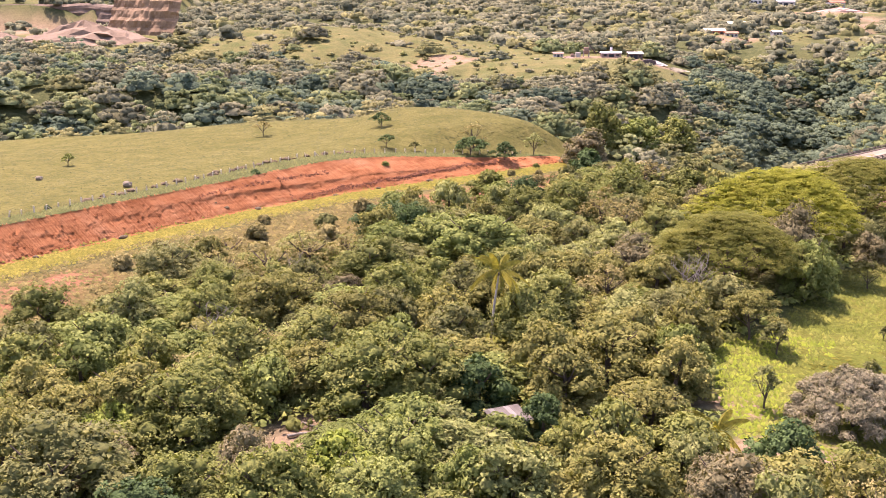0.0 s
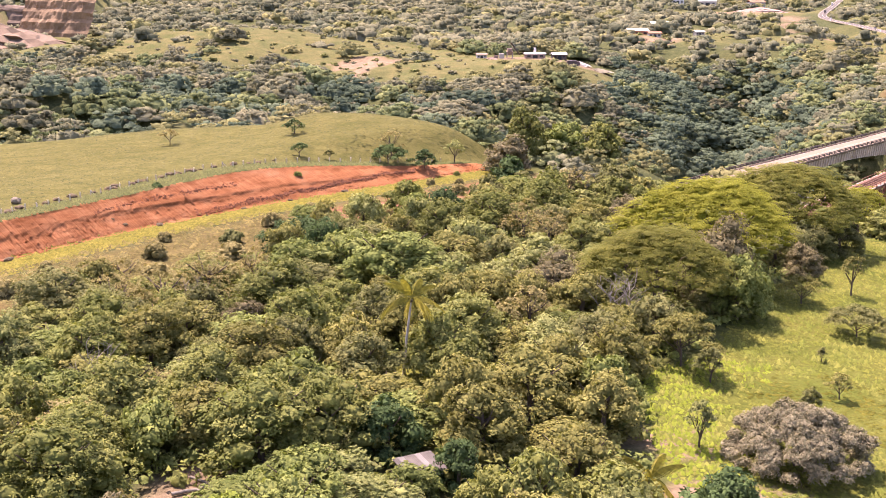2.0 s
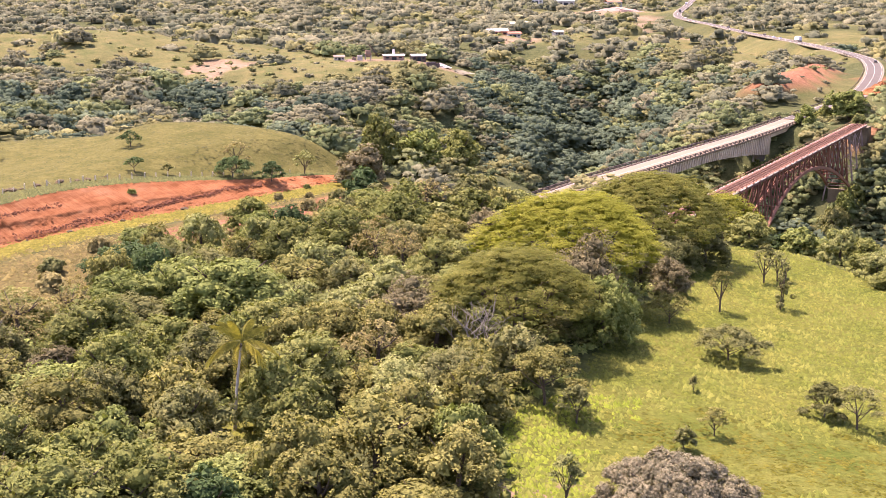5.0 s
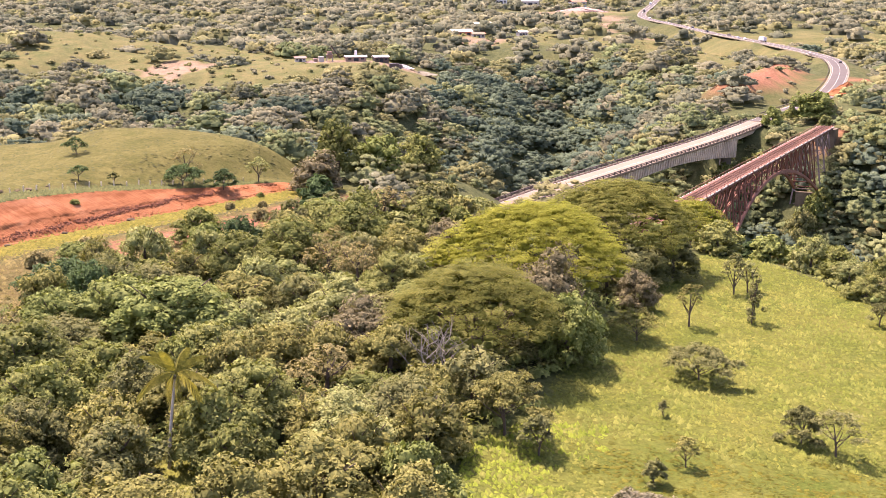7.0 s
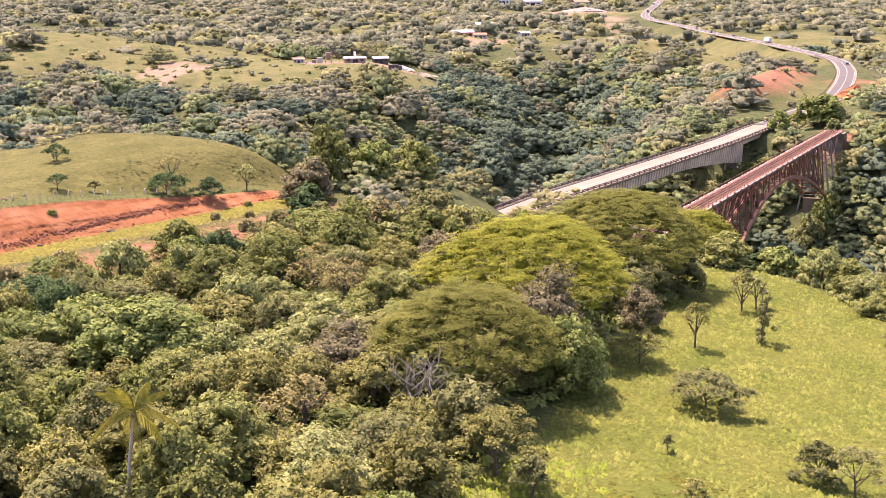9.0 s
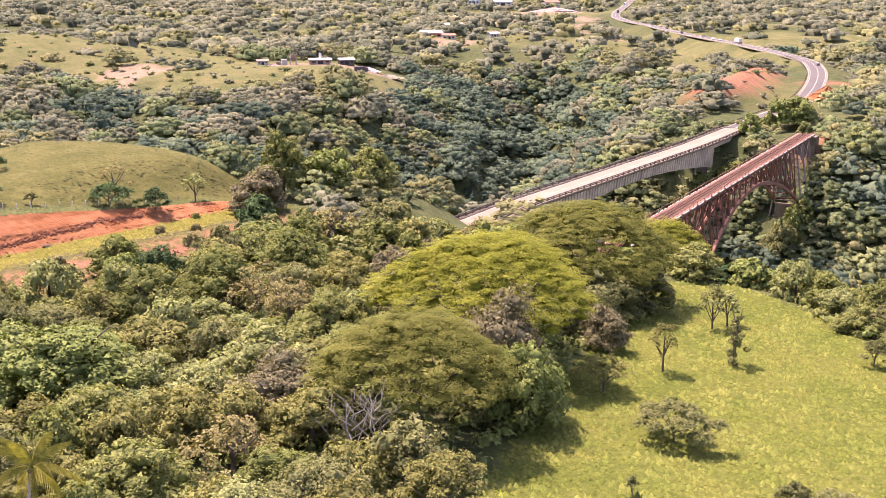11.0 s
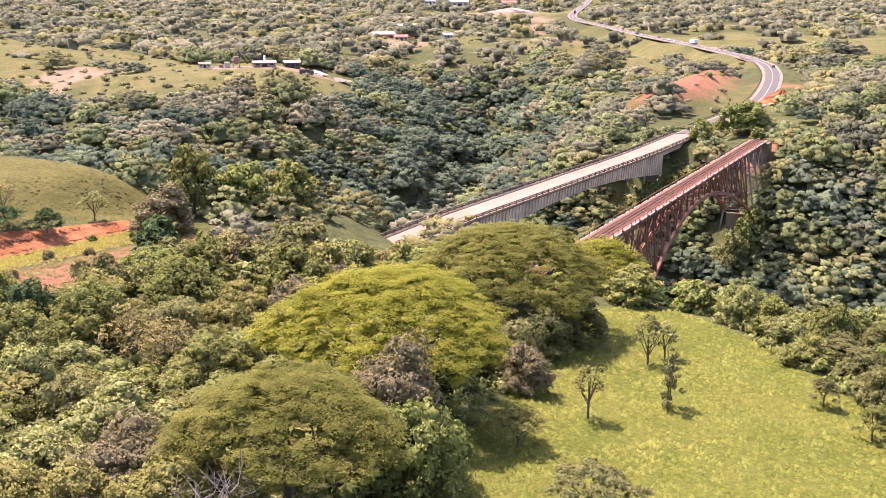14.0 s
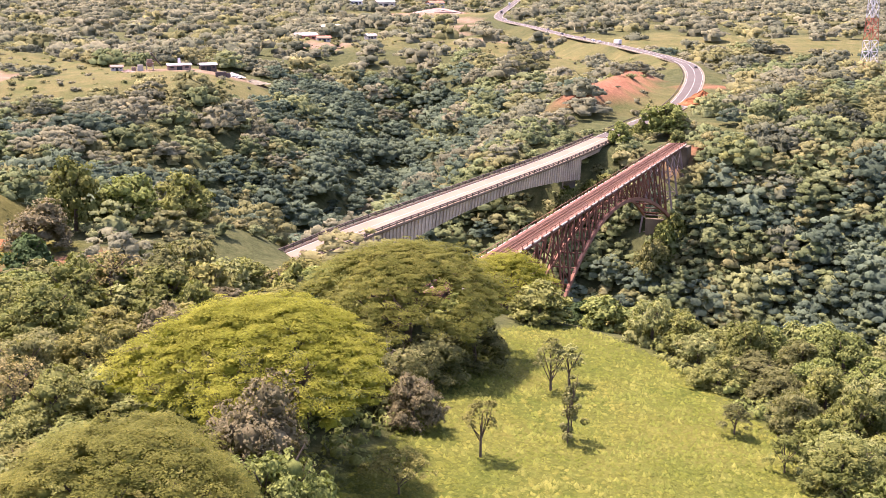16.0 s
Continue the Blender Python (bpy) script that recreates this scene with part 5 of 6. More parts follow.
low = low[((land < -5.5) | (side > 9)) & (side < 19) & (to_line(low[:, 0], low[:, 1], [(113, 311), (262, 489)])[0] > 5)]
wood("gorge_shrubs", low, 70, 0.8, "BOBP", "low shrubs on the slopes beneath the road bridge", 66, (4, 7), 0.8, 6)


# ---- grass ----
def grass(name, places, high, wide, material, label, seed, flat=0):
    """Soft low tufts, with flat sprays of blades strewn between them."""
    r = np.random.default_rng(seed)
    n = len(places)
    base = np.column_stack([places, height(places[:, 0], places[:, 1]) - 0.04])
    a = np.arange(5)[None] * 1.2566 + r.random((n, 1)) * 6.283
    w = wide * (0.55 + 0.9 * r.random((n, 1))) * (0.75 + 0.5 * r.random((n, 5)))
    ring = base[:, None] + np.stack([np.cos(a) * w, np.sin(a) * w, np.zeros_like(a)], 2)
    tip = base + np.column_stack([r.normal(size=(n, 2)) * wide * 0.15, high * (0.5 + 1.0 * r.random(n))])
    v = np.concatenate([ring, tip[:, None]], 1).reshape(-1, 3)
    k = np.arange(5)
    f = (np.arange(n)[:, None, None] * 6 + np.stack([k, (k + 1) % 5, np.full(5, 5)], 1)[None]).reshape(-1, 3)
    nrm = np.concatenate([np.stack([np.cos(a) * 0.45, np.sin(a) * 0.45, np.ones_like(a)], 2), np.tile((0.0, 0.0, 1.0), (n, 1, 1))], 1).reshape(-1, 3)
    nrm = nrm + r.normal(size=nrm.shape) * 0.1
    if flat:
        base = np.repeat(base, flat, 0) + np.column_stack([r.normal(size=(n * flat, 2)) * wide * 1.5, 0.06 + high * 0.35 * r.random(n * flat)])
        up = np.array([0, 0, 1.0]) + r.normal(size=base.shape) * 0.06
        v2, f2 = fan(base, up / np.linalg.norm(up, axis=1, keepdims=True), wide * 0.8, 0.5, seed)
        f = np.concatenate([f, f2 + len(v)])
        v = np.concatenate([v, v2])
        nrm = np.concatenate([nrm, np.tile((0.0, 0.0, 1.0), (len(v2), 1)) + np.repeat(r.normal(size=(len(base), 3)) * 0.15, 3, 0)])
    me = mesh_np(name, v, f, material, True)
    me.normals_split_custom_set_from_vertices((nrm / np.linalg.norm(nrm, axis=1, keepdims=True)).astype(np.float32))
    tagged(new(name, me), label, "grass", "", "stuff")


MEADOW_GRASS = foliage("grass_meadow", (0.116, 0.134, 0.021), (0.178, 0.172, 0.036), 0.2, 0.09, True)
MOWN_GRASS = foliage("grass_mown", (0.098, 0.098, 0.010), (0.140, 0.128, 0.018), 0.15, 0.15, True)
TUSSOCK_GRASS = foliage("grass_tussock", (0.136, 0.158, 0.029), (0.204, 0.205, 0.048), 0.25, 0.2, True)
DRY_GRASS = foliage("grass_pasture", (0.078, 0.079, 0.024), (0.132, 0.120, 0.040), 0.15, 0.12)
SCRUB = foliage("scrub_dry", (0.150, 0.124, 0.042), (0.215, 0.172, 0.064), 0.3)
VERGE_GRASS = foliage("grass_verge", (0.074, 0.088, 0.028), (0.120, 0.122, 0.044), 0.2, 0.25)
BENCH_GRASS = foliage("grass_yellow", (0.160, 0.148, 0.024), (0.215, 0.186, 0.036), 0.25, 0.25, True)
g = rng.random((38000, 2)) * (112, 190) + (36, 118)
g = g[inside(g[:, 0], g[:, 1], MEADOW)]
mown = 1.2 - np.hypot((g[:, 0] - 66) / 13, (g[:, 1] - 168) / 16) + 0.3 * rough_noise(g[:, 0], g[:, 1], 14, 2.0) > 0.3
mown |= 1.2 - np.hypot((g[:, 0] - 92) / 22, (g[:, 1] - 160) / 14) + 0.4 * rough_noise(g[:, 0], g[:, 1], 18, 4.0) > 0.3
tall = ~mown & (rough_noise(g[:, 0], g[:, 1], 8, 5.0) + 0.6 * rough_noise(g[:, 0], g[:, 1], 31, 1.0) > 0.15)
grass("meadow_grass", g[~tall & ~mown], 0.30, 0.36, MEADOW_GRASS, "lush yellow-green meadow grass in tufts", 71, 3)
grass("meadow_tussocks", g[tall], 0.5, 0.36, TUSSOCK_GRASS, "taller pale green tussocks of meadow grass", 79, 3)
grass("mown_grass", g[mown], 0.10, 0.40, MOWN_GRASS, "short olive-yellow grass in the meadow", 70, 2)
LIME_GRASS = foliage("grass_lime", (0.142, 0.190, 0.018), (0.200, 0.232, 0.032), 0.28, 0.3, True)
g = rng.random((22000, 2)) * (70, 130) + (34, 124)
g = g[inside(g[:, 0], g[:, 1], MEADOW) & (to_line(g[:, 0], g[:, 1], MEADOW[:9])[0] < 9 + 5 * rough_noise(g[:, 0], g[:, 1], 9, 2.0)) & (g[:, 1] < 186 + 6 * rough_noise(g[:, 0], g[:, 1], 15, 6.0))]
grass("tall_grass", g, 0.42, 0.32, LIME_GRASS, "tall bright lime-green grass along the wood's edge", 78, 1)
ga = rng.random((8500, 2)) * (250, 11) + (-66, -10.5)
gx, gy = bank_place(ga[:, 0], ga[:, 1])
grass("bench_grass", np.column_stack([gx, gy]), 0.26, 0.40, BENCH_GRASS, "yellow grass along the bench below the red bank", 72, 1)
ga = rng.random((6500, 2)) ** (1, 1.8) * (250, 4.6) + (-66, 0)
gx, gy = bank_place(ga[:, 0], ga[:, 1] * (1 + 0.7 * np.exp(-(((ga[:, 0] - 90) / 42) ** 2))) + bank_heights(ga[:, 0])[2] + 0.1)
grass("verge_grass", np.column_stack([gx, gy]), 0.46, 0.42, VERGE_GRASS, "rough dull green grass along the fence", 73, 2)
ga = rng.random((17000, 2)) * (290, 110) + (-90, 12)
gx, gy = bank_place(ga[:, 0], ga[:, 1])
gp = np.column_stack([gx, gy])
gp = gp[(to_line(gx, gy, BRANCH)[0] > 98) & (gx < 78)]
grass("pasture_grass", gp[rough_noise(gp[:, 0], gp[:, 1], 7, 3.0) > -0.5], 0.15, 0.36, DRY_GRASS, "short dry pasture grass in low tufts", 74, 1)
ga = rng.random((7000, 2)) * (250, 40) + (-66, -48)
ga = ga[~((ga[:, 0] > 92) & (ga[:, 1] > -28) & (rng.random(len(ga)) < 0.55))]
gx, gy = bank_place(ga[:, 0], ga[:, 1])
gp = np.column_stack([gx, gy])
thick = rough_noise(gx, gy, 12, 2.0)
grass("slope_scrub", gp[thick > -0.1], 0.45, 0.5, SCRUB, "dry brownish scrub on the slope below the bench", 75, 5)
grass("slope_grass", gp[thick <= 0.1], 0.4, 0.6, SCRUB, "dull dry grass on the slope below the bench", 77, 3)


# ---- palms, bare tree, bushes ----
PALM_LEAF = foliage("palm_leaf", (0.235, 0.220, 0.040), (0.36, 0.290, 0.055), 0.35)


def frond_mesh(length, droop, material, leaflets=17):
    """A curved rib with two rows of hanging leaflets."""
    s = Shape()
    pts = [Vector((length * t, 0, length * (0.42 * t - droop * t * t))) for t in np.linspace(0, 1, 9)]
    s.tube(pts, [0.07 * (1 - 0.8 * t) for t in np.linspace(0, 1, 9)], 4)
    for i in range(leaflets):
        t = 0.14 + 0.84 * i / (leaflets - 1)
        k = min(int(t * 8), 7)
        p = pts[k].lerp(pts[k + 1], t * 8 - k)
        ln = length * 0.30 * math.sin(math.pi * (0.12 + 0.8 * t)) + 0.2
        for side in (-1, 1):
            tip = p + Vector((ln * 0.40, side * ln * 0.50, -ln * 0.78))
            w = Vector((0.11, 0, 0.02))
            s.add([p - w, p + w, tip + w * 0.3, tip - w * 0.3], [(0, 1, 2, 3)])
    return s.mesh("frond", material)


def palm(x, y, high, lean, length, fronds, label, seed):
    r = np.random.default_rng(seed)
    t = thing("palm_tree", pose(x, y, ground_at(x, y) - 0.1), label, "palm tree", "palms in the wood")
    s = Shape()
    ks = np.linspace(0, 1, 9)
    s.tube([(lean * k ** 1.6, 0, -0.4 + (high + 0.4) * k) for k in ks], [0.24 - 0.11 * k + (0.1 if k == 0 else 0) for k in ks], 8)
    part("trunk", s, PALE_BARK, t, "slim pale grey trunk")
    kinds = [frond_mesh(length, d, PALM_LEAF) for d in (0.8, 1.2, 1.7)]
    for i in range(fronds):
        o = part("frond", kinds[i % 3], PALM_LEAF, t)
        o.matrix_basis = pose(lean, 0, high, 0, (-42, -12, 10)[i % 3] + 12 * r.normal(), i * 137.5 + 40 * r.random())
    if high > 6:
        for i in range(6):
            a = i * 1.05
            nut = Shape().tube([(0, 0, -0.2), (0, 0, -0.08), (0, 0, 0.08), (0, 0, 0.2)], [0.05, 0.16, 0.16, 0.06], 6)
            o = part("coconut", nut, BARK, t)
            o.location = (lean + 0.3 * math.cos(a), 0.3 * math.sin(a), high - 0.3)


palm(7.3, 177.3, 11.6, 1.2, 3.9, 14, "tall coconut palm with a slim pale trunk and yellow-green fronds", 1)
palm(32.0, 133.7, 3.4, 0.2, 3.6, 14, "low feathery palm at the edge of the wood", 2)
palm(-24.5, 126.0, 1.2, 0.1, 2.6, 11, "low banana-like palm clump beside the dirt track", 3)
open_tree(9.6, 183.3, 5.2, 1.9, "P", 52, "thin-stemmed pale tree beside the palm", leaves=380, low=0.7, group="scattered trees of the wood")
open_tree(3.4, 181.8, 4.0, 0.7, "M", 53, "thin stem with a small pale tuft", leaves=90, low=0.85, group="scattered trees of the wood")
g = rng.random((1500, 2)) * (8.5, 19) + (3.5, 163)
grass("wood_glade_grass", g, 0.5, 0.5, MEADOW_GRASS, "tall yellow-green grass in a glade below the palm", 76)


GREY_BARK = plain("bark_bleached", (0.25, 0.22, 0.17), 0.9, 0, 2.0)


def bare_tree(x, y, high, seed, label):
    r = np.random.default_rng(seed)
    t = thing("bare_tree", pose(x, y, ground_at(x, y) - 0.1), label, "tree", "bare trees")
    s, twigs = Shape(), Shape()
    s.tube([(0, 0, -0.4), (0.5, 0.2, high * 0.25), (-0.3, 0.5, high * 0.5), (-0.6, 0.1, high * 0.68), (0.1, 0.3, high * 0.85)], [0.18, 0.13, 0.10, 0.07, 0.03])
    for i in range(9):
        a, z0 = i * 2.4 + r.random(), high * (0.3 + 0.055 * i)
        p = Vector((0.1, 0.3, z0))
        d = Vector((math.cos(a), math.sin(a), 0.7 + 0.5 * r.random())) * high * (0.34 - 0.014 * i)
        m, q = p + d * 0.5 + Vector((0.5 * r.normal(), 0.5 * r.normal(), -0.5)), p + d + Vector((0, 0, 0.4 * r.normal()))
        s.tube([p, m, q], [0.075, 0.05, 0.025], 5)
        for j in range(5):
            b = m.lerp(q, 0.2 + 0.2 * j)
            e = b + Vector((r.normal(), r.normal(), 0.8 + r.random())) * high * 0.09
            twigs.tube([b, e], [0.035, 0.015], 4)
    part("trunk", s, GREY_BARK, t)
    part("twig_crown", twigs, GREY_BARK, t)


bare_tree(40.3, 194.0, 10.5, 5, "leafless whitish tree with twisted branches in the wood")
bare_tree(43.5, 197.5, 9.5, 6, "leafless whitish tree beside another bare tree")
bare_tree(-25.5, 203.5, 8.0, 7, "leafless pale tree on the dry slope")
bare_tree(-33.0, 168.0, 8.5, 8, "leafless pale tree among olive crowns")
bare_tree(90.0, 262.0, 8.0, 9, "leafless pale tree at the wood's edge")


broad_tree("B", 271.5, 519.5, 20.0, 1.75, 30, 1, "tree", "trees by the bridges", "large dark green tree between the bridges' far ends")
broad_tree("B", 247, 511, 8.0, 1.0, 10, 2, "tree", "trees by the bridges", "round green tree beside the highway bridge's end")
for x, y, w, tall, key in ((223.5, 484.5, 12.0, 1.95, "O"), (216.8, 486.0, 12.0, 2.45, "B"), (230.5, 488.5, 10.5, 1.25, "O"), (212.5, 479.0, 13.0, 2.6, "G"), (234.0, 449.0, 11.0, 1.7, "B"), (240.5, 454.0, 9.5, 1.2, "O"), (228.0, 444.5, 12.0, 1.9, "G")):
    broad_tree(key, x, y, w, tall, 3 * x, int(x), "tree", "trees by the bridges", f"{NAMES[key]} tree on the slope beside the bridge pier")
broad_tree("O", 262, 524, 7.0, 0.9, 80, 0, "tree", "trees by the bridges", "round olive tree beside the highway embankment")
broad_tree("P", 268, 505, 6.5, 0.7, 80, 1, "tree", "trees by the bridges", "pale green tree near the railway bridge's end")


# ---- fence and stones ----
def fence_line(a):
    return float(bank_heights(a)[2]) + 4.0 + 3.5 * math.exp(-(((a - 90) / 42) ** 2))


def build_fence():
    x0, y0 = bank_place(60.0, 8.0)
    base = (x0, y0, ground_at(x0, y0))
    f = thing("fence", pose(*base), "post and wire fence of pale wooden posts above the bank", "fence")
    tops = []
    r = np.random.default_rng(4)
    for i, a in enumerate(np.arange(-40, 176, 3.1)):
        x, y = bank_place(a, fence_line(a) + 0.4 * math.sin(a * 0.08))
        z = ground_at(x, y)
        p = Vector((x - base[0], y - base[1], z - base[2]))
        tilt = Vector((r.normal() * 0.09, r.normal() * 0.09, 1))
        part("post", Shape().beam(p + Vector((0, 0, -0.4)), p + tilt * (1.15 + 0.35 * r.random()), 0.22), POST_WOOD, f)
        tops.append(p)
        if i % 14 == 5:
            part("brace", Shape().beam(p + Vector((0, 0, 1.1)), p + Vector((1.3 * ALONG[0], 1.3 * ALONG[1], 0)), 0.14), POST_WOOD, f)
    for h in (0.4, 0.7, 1.0):
        w = Shape()
        for p, q in zip(tops[:-1], tops[1:]):
            w.beam(p + Vector((0, 0, h)), q + Vector((0, 0, h)), 0.02)
        part("wire", w, RAIL_DARK, f)


POST_WOOD = plain("pale_post_wood", (0.62, 0.54, 0.38), 0.9, 0, 4.0, 0.3)
build_fence()


def stone_mesh(seed, material, flat=0.7):
    r = np.random.default_rng(seed)
    bm = bmesh.new()
    bmesh.ops.create_icosphere(bm, subdivisions=2, radius=1.0)
    for v in bm.verts:
        n = noise.noise(v.co * 1.3 + Vector((seed * 3.1, 0, 0)))
        v.co = v.co * (1 + 0.38 * n)
        v.co.z = v.co.z * flat
    me = bpy.data.meshes.new("boulder")
    bm.to_mesh(me)
    bm.free()
    me.materials.append(material)
    return me


STONES = [stone_mesh(i, STONE) for i in range(4)]
PALE_STONE = stone_mesh(9, plain("pale_stone", (0.20, 0.165, 0.11), 0.9, 0, 2.0), 0.8)
r4 = np.random.default_rng(14)
for i in range(46):
    a = 30 + 62 * r4.random() if i < 36 else 92 + 40 * r4.random()
    x, y = bank_place(a, fence_line(a) + 0.8 + 2.4 * r4.random())
    s = 0.35 + 0.65 * r4.random() ** 2
    o = new("boulder", STONES[i % 4])
    o.matrix_basis = pose(x, y, ground_at(x, y) + 0.2 * s, 0, 0, 360 * r4.random()) @ Matrix.Diagonal((s * 1.3, s, s * 0.8, 1))
    tagged(o, "dark grey field stone lying along the fence", "boulder", "stones along the fence")
for x, y, s in ((-72.0, 272.5, 1.1), (-100.0, 296.0, 0.9)):
    o = new("boulder", PALE_STONE)
    o.matrix_basis = pose(x, y, ground_at(x, y) + 0.5 * s, 0, 0, 40) @ Matrix.Diagonal((s, s, s, 1))
    tagged(o, "pale rounded boulder in the pasture", "boulder")
for i, (a, m) in enumerate(((60, 4), (62, 2.5), (70, 0.4), (48, 0.6), (95, 0.2), (30, 0.4), (20, 0.9), (110, 0.5), (128, 0.4), (84, 0.3), (8, 0.6), (-6, 0.5))):
    x, y = bank_place(a, m - 1.2)
    o = new("boulder", STONES[i % 4])
    s = 0.3 + 0.25 * (i % 3)
    o.matrix_basis = pose(x, y, ground_at(x, y) + 0.15, 0, 0, i * 50) @ Matrix.Diagonal((s * 1.4, s, s * 0.8, 1))
    tagged(o, "clod of stone at the foot of the red bank", "boulder", "clods under the bank")
# crumbled soil on the face of the cut
r5 = np.random.default_rng(15)
ca, cm = -62 + 240 * r5.random(1500), np.where(r5.random(1500) < 0.45, 0.3 + 0.7 * r5.random(1500), 0.5 + 5.0 * r5.random(1500) ** 0.7)
cx, cy = bank_place(ca, cm - 0.5)
cs = 0.08 + 0.26 * r5.random(1500) ** 3
cv = np.stack([cx, cy, height(cx, cy) + 0.22], 1)[:, None] + np.array(ICO)[None] * (cs[:, None] * (0.7 + 0.6 * r5.random((1500, 12))))[:, :, None]
tagged(new("clods", mesh_np("clods", cv.reshape(-1, 3), (np.arange(1500)[:, None, None] * 12 + ICO_T[None]).reshape(-1, 3), SOIL)), "crumbled clods of red soil on the bank", "soil", "", "stuff")
LOOSE_EARTH = plain("loose_dark_earth", (0.20, 0.078, 0.036), 0.95, 0, 2.0, 0.5)
ra = 82 + 76 * r5.random(1300)
rm = np.interp(ra, (82, 94, 118, 140, 158), (0.5, 1.0, 2.0, 3.6, 4.8)) * (0.9 + 0.1 * np.sin(ra * 0.4)) + 0.38 * r5.normal(size=1300)
ra = np.append(ra, 56 + 44 * r5.random(350))
rm = np.append(rm, np.interp(ra[1300:], (56, 100), (4.6, 6.6)) + 0.3 * r5.normal(size=350))
rx, ry = bank_place(ra, rm)
rs = 0.08 + 0.26 * r5.random(1650) ** 2
rv = np.stack([rx, ry, height(rx, ry) + 0.25], 1)[:, None] + np.array(ICO)[None] * (rs[:, None] * (0.6 + 0.7 * r5.random((1650, 12))))[:, :, None]
tagged(new("rubble", mesh_np("rubble", rv.reshape(-1, 3), (np.arange(1650)[:, None, None] * 12 + ICO_T[None]).reshape(-1, 3), LOOSE_EARTH)), "dark crumbling earth along ledges of the red bank", "soil", "", "stuff")
# bushes along the bench and the top of the bank
bush_meshes = {k: crown("bush", dome_lobes(90 + i, 9, 1.4, 0.3, 0.9, 0.45, 0.8, 0.1), 800, 0.30, LEAF[k], 0.8, 90 + i, 0.7, -0.3) for i, k in enumerate("OGSD")}
for i, (a, m, k, s) in enumerate(((150, -8, "S", 1.0), (156, -12, "S", 0.9), (118, -15, "S", 1.1), (60, -14, "S", 1.2), (30, -13, "S", 1.0), (101, -17, "S", 1.6), (135, -16, "S", 1.0), (78, 9, "D", 0.8), (20, 12, "D", 0.6), (120, 7, "O", 0.8), (166, -2, "O", 0.8), (86, -20, "S", 1.8), (70, -24, "G", 1.7), (50, -22, "S", 1.8), (30, -26, "O", 1.7), (110, -26, "G", 1.9), (128, -24, "O", 1.6), (145, -22, "S", 1.5), (15, -20, "S", 1.6), (95, -30, "O", 2.0), (62, -32, "S", 2.0), (-10, -24, "S", 1.6), (-20, 6, "D", 1.3), (-24, 3, "O", 1.4), (40, -33, "S", 2.1), (150, -30, "O", 2.0))):
    x, y = bank_place(a, m)
    t = new("bush", bush_meshes[k])
    t.matrix_basis = pose(x, y, ground_at(x, y) - 0.1, 0, 0, i * 61) @ Matrix.Diagonal((s, s, s, 1))
    tagged(t, {"O": "olive-green bush on the slope", "G": "grey-green bush on the slope", "S": "dry brownish bush on the slope", "D": "small dark bush on the slope"}[k], "bush", "bushes of the slope")


# ---- hut, logs, track ----
def build_hut():
    h = thing("hut", pose(8.0, 140.6, ground_at(8.0, 140.6), 0, 0, 24), "small grey hut with a patched tin roof among the trees", "hut")
    w, d, t = 2.0, 1.8, 0.12
    part("front_wall", Shape().box(-w, -0.5, -d, -d + t, -0.2, 2.2).box(0.4, w, -d, -d + t, -0.2, 2.2).box(-0.5, 0.4, -d, -d + t, 1.9, 2.2), HUT_WALL, h)
    part("back_wall", Shape().box(-w, w, d - t, d, -0.2, 2.6), HUT_WALL, h)
    for s in (-1, 1):
        part("side_wall", Shape().box(s * w - (t if s > 0 else 0), s * w + (0 if s > 0 else t), -d + t + 0.003, d - t - 0.003, -0.2, 2.15), HUT_WALL, h)
    part("door", Shape().box(-0.47, 0.37, -d + 0.03, -d + 0.08, -0.1, 1.88), WOOD, h, "weathered plank door")
    for i in range(7):
        x0 = -w - 0.4 + i * 0.69
        sheet = Shape()
        for j in range(6):
            xa, xb = x0 + j * 0.118, x0 + (j + 1) * 0.118
            za, zb = 0.03 * (j % 2), 0.03 * ((j + 1) % 2)
            sheet.add([(xa, -d - 0.5, 2.25 + za + 0.01 * i), (xb, -d - 0.5, 2.25 + zb + 0.01 * i), (xb, d + 0.4, 2.72 + zb + 0.01 * i), (xa, d + 0.4, 2.72 + za + 0.01 * i)], [(0, 1, 2, 3)])
        part("roof_sheet", sheet, TIN_PALE if i in (1, 4) else TIN, h, "pale tin sheet" if i in (1, 4) else "")


HUT_WALL = plain("hut_wall", (0.22, 0.20, 0.165), 0.9, 0, 2.0, 0.25)
TIN = plain("rusted_tin", (0.12, 0.105, 0.085), 0.85, 0.0, 2.0, 0.4)
TIN_PALE = plain("pale_tin", (0.19, 0.175, 0.15), 0.85, 0.0, 2.0, 0.35)
build_hut()
for x, y, rz, ln, rad in ((-17.5, 139.5, 20, 3.2, 0.22), (-15.8, 140.6, 70, 2.6, 0.18), (-16.5, 142.5, 140, 3.0, 0.16)):
    o = new("log", Shape().tube([(-ln / 2, 0, 0), (0, 0.1, 0.05), (ln / 2, 0, 0)], [rad, rad * 0.95, rad * 0.8], 8).mesh("log", GREY_BARK))
    o.matrix_basis = pose(x, y, ground_at(x, y) + rad, 0, 0, rz)
    tagged(o, "bleached fallen log beside the dirt track", "log", "fallen logs")
for x, y in ((-19.4, 131.0), (-18.0, 130.2)):
    o = new("pole", Shape().tube([(-2.4, 0, 0), (2.4, 0, 0)], [0.12, 0.1], 8).mesh("pole", BARK))
    o.matrix_basis = pose(x, y, ground_at(x, y) + 0.1, 0, 0, 62)
    tagged(o, "dark pole lying across the dirt track", "pole", "poles on the track")


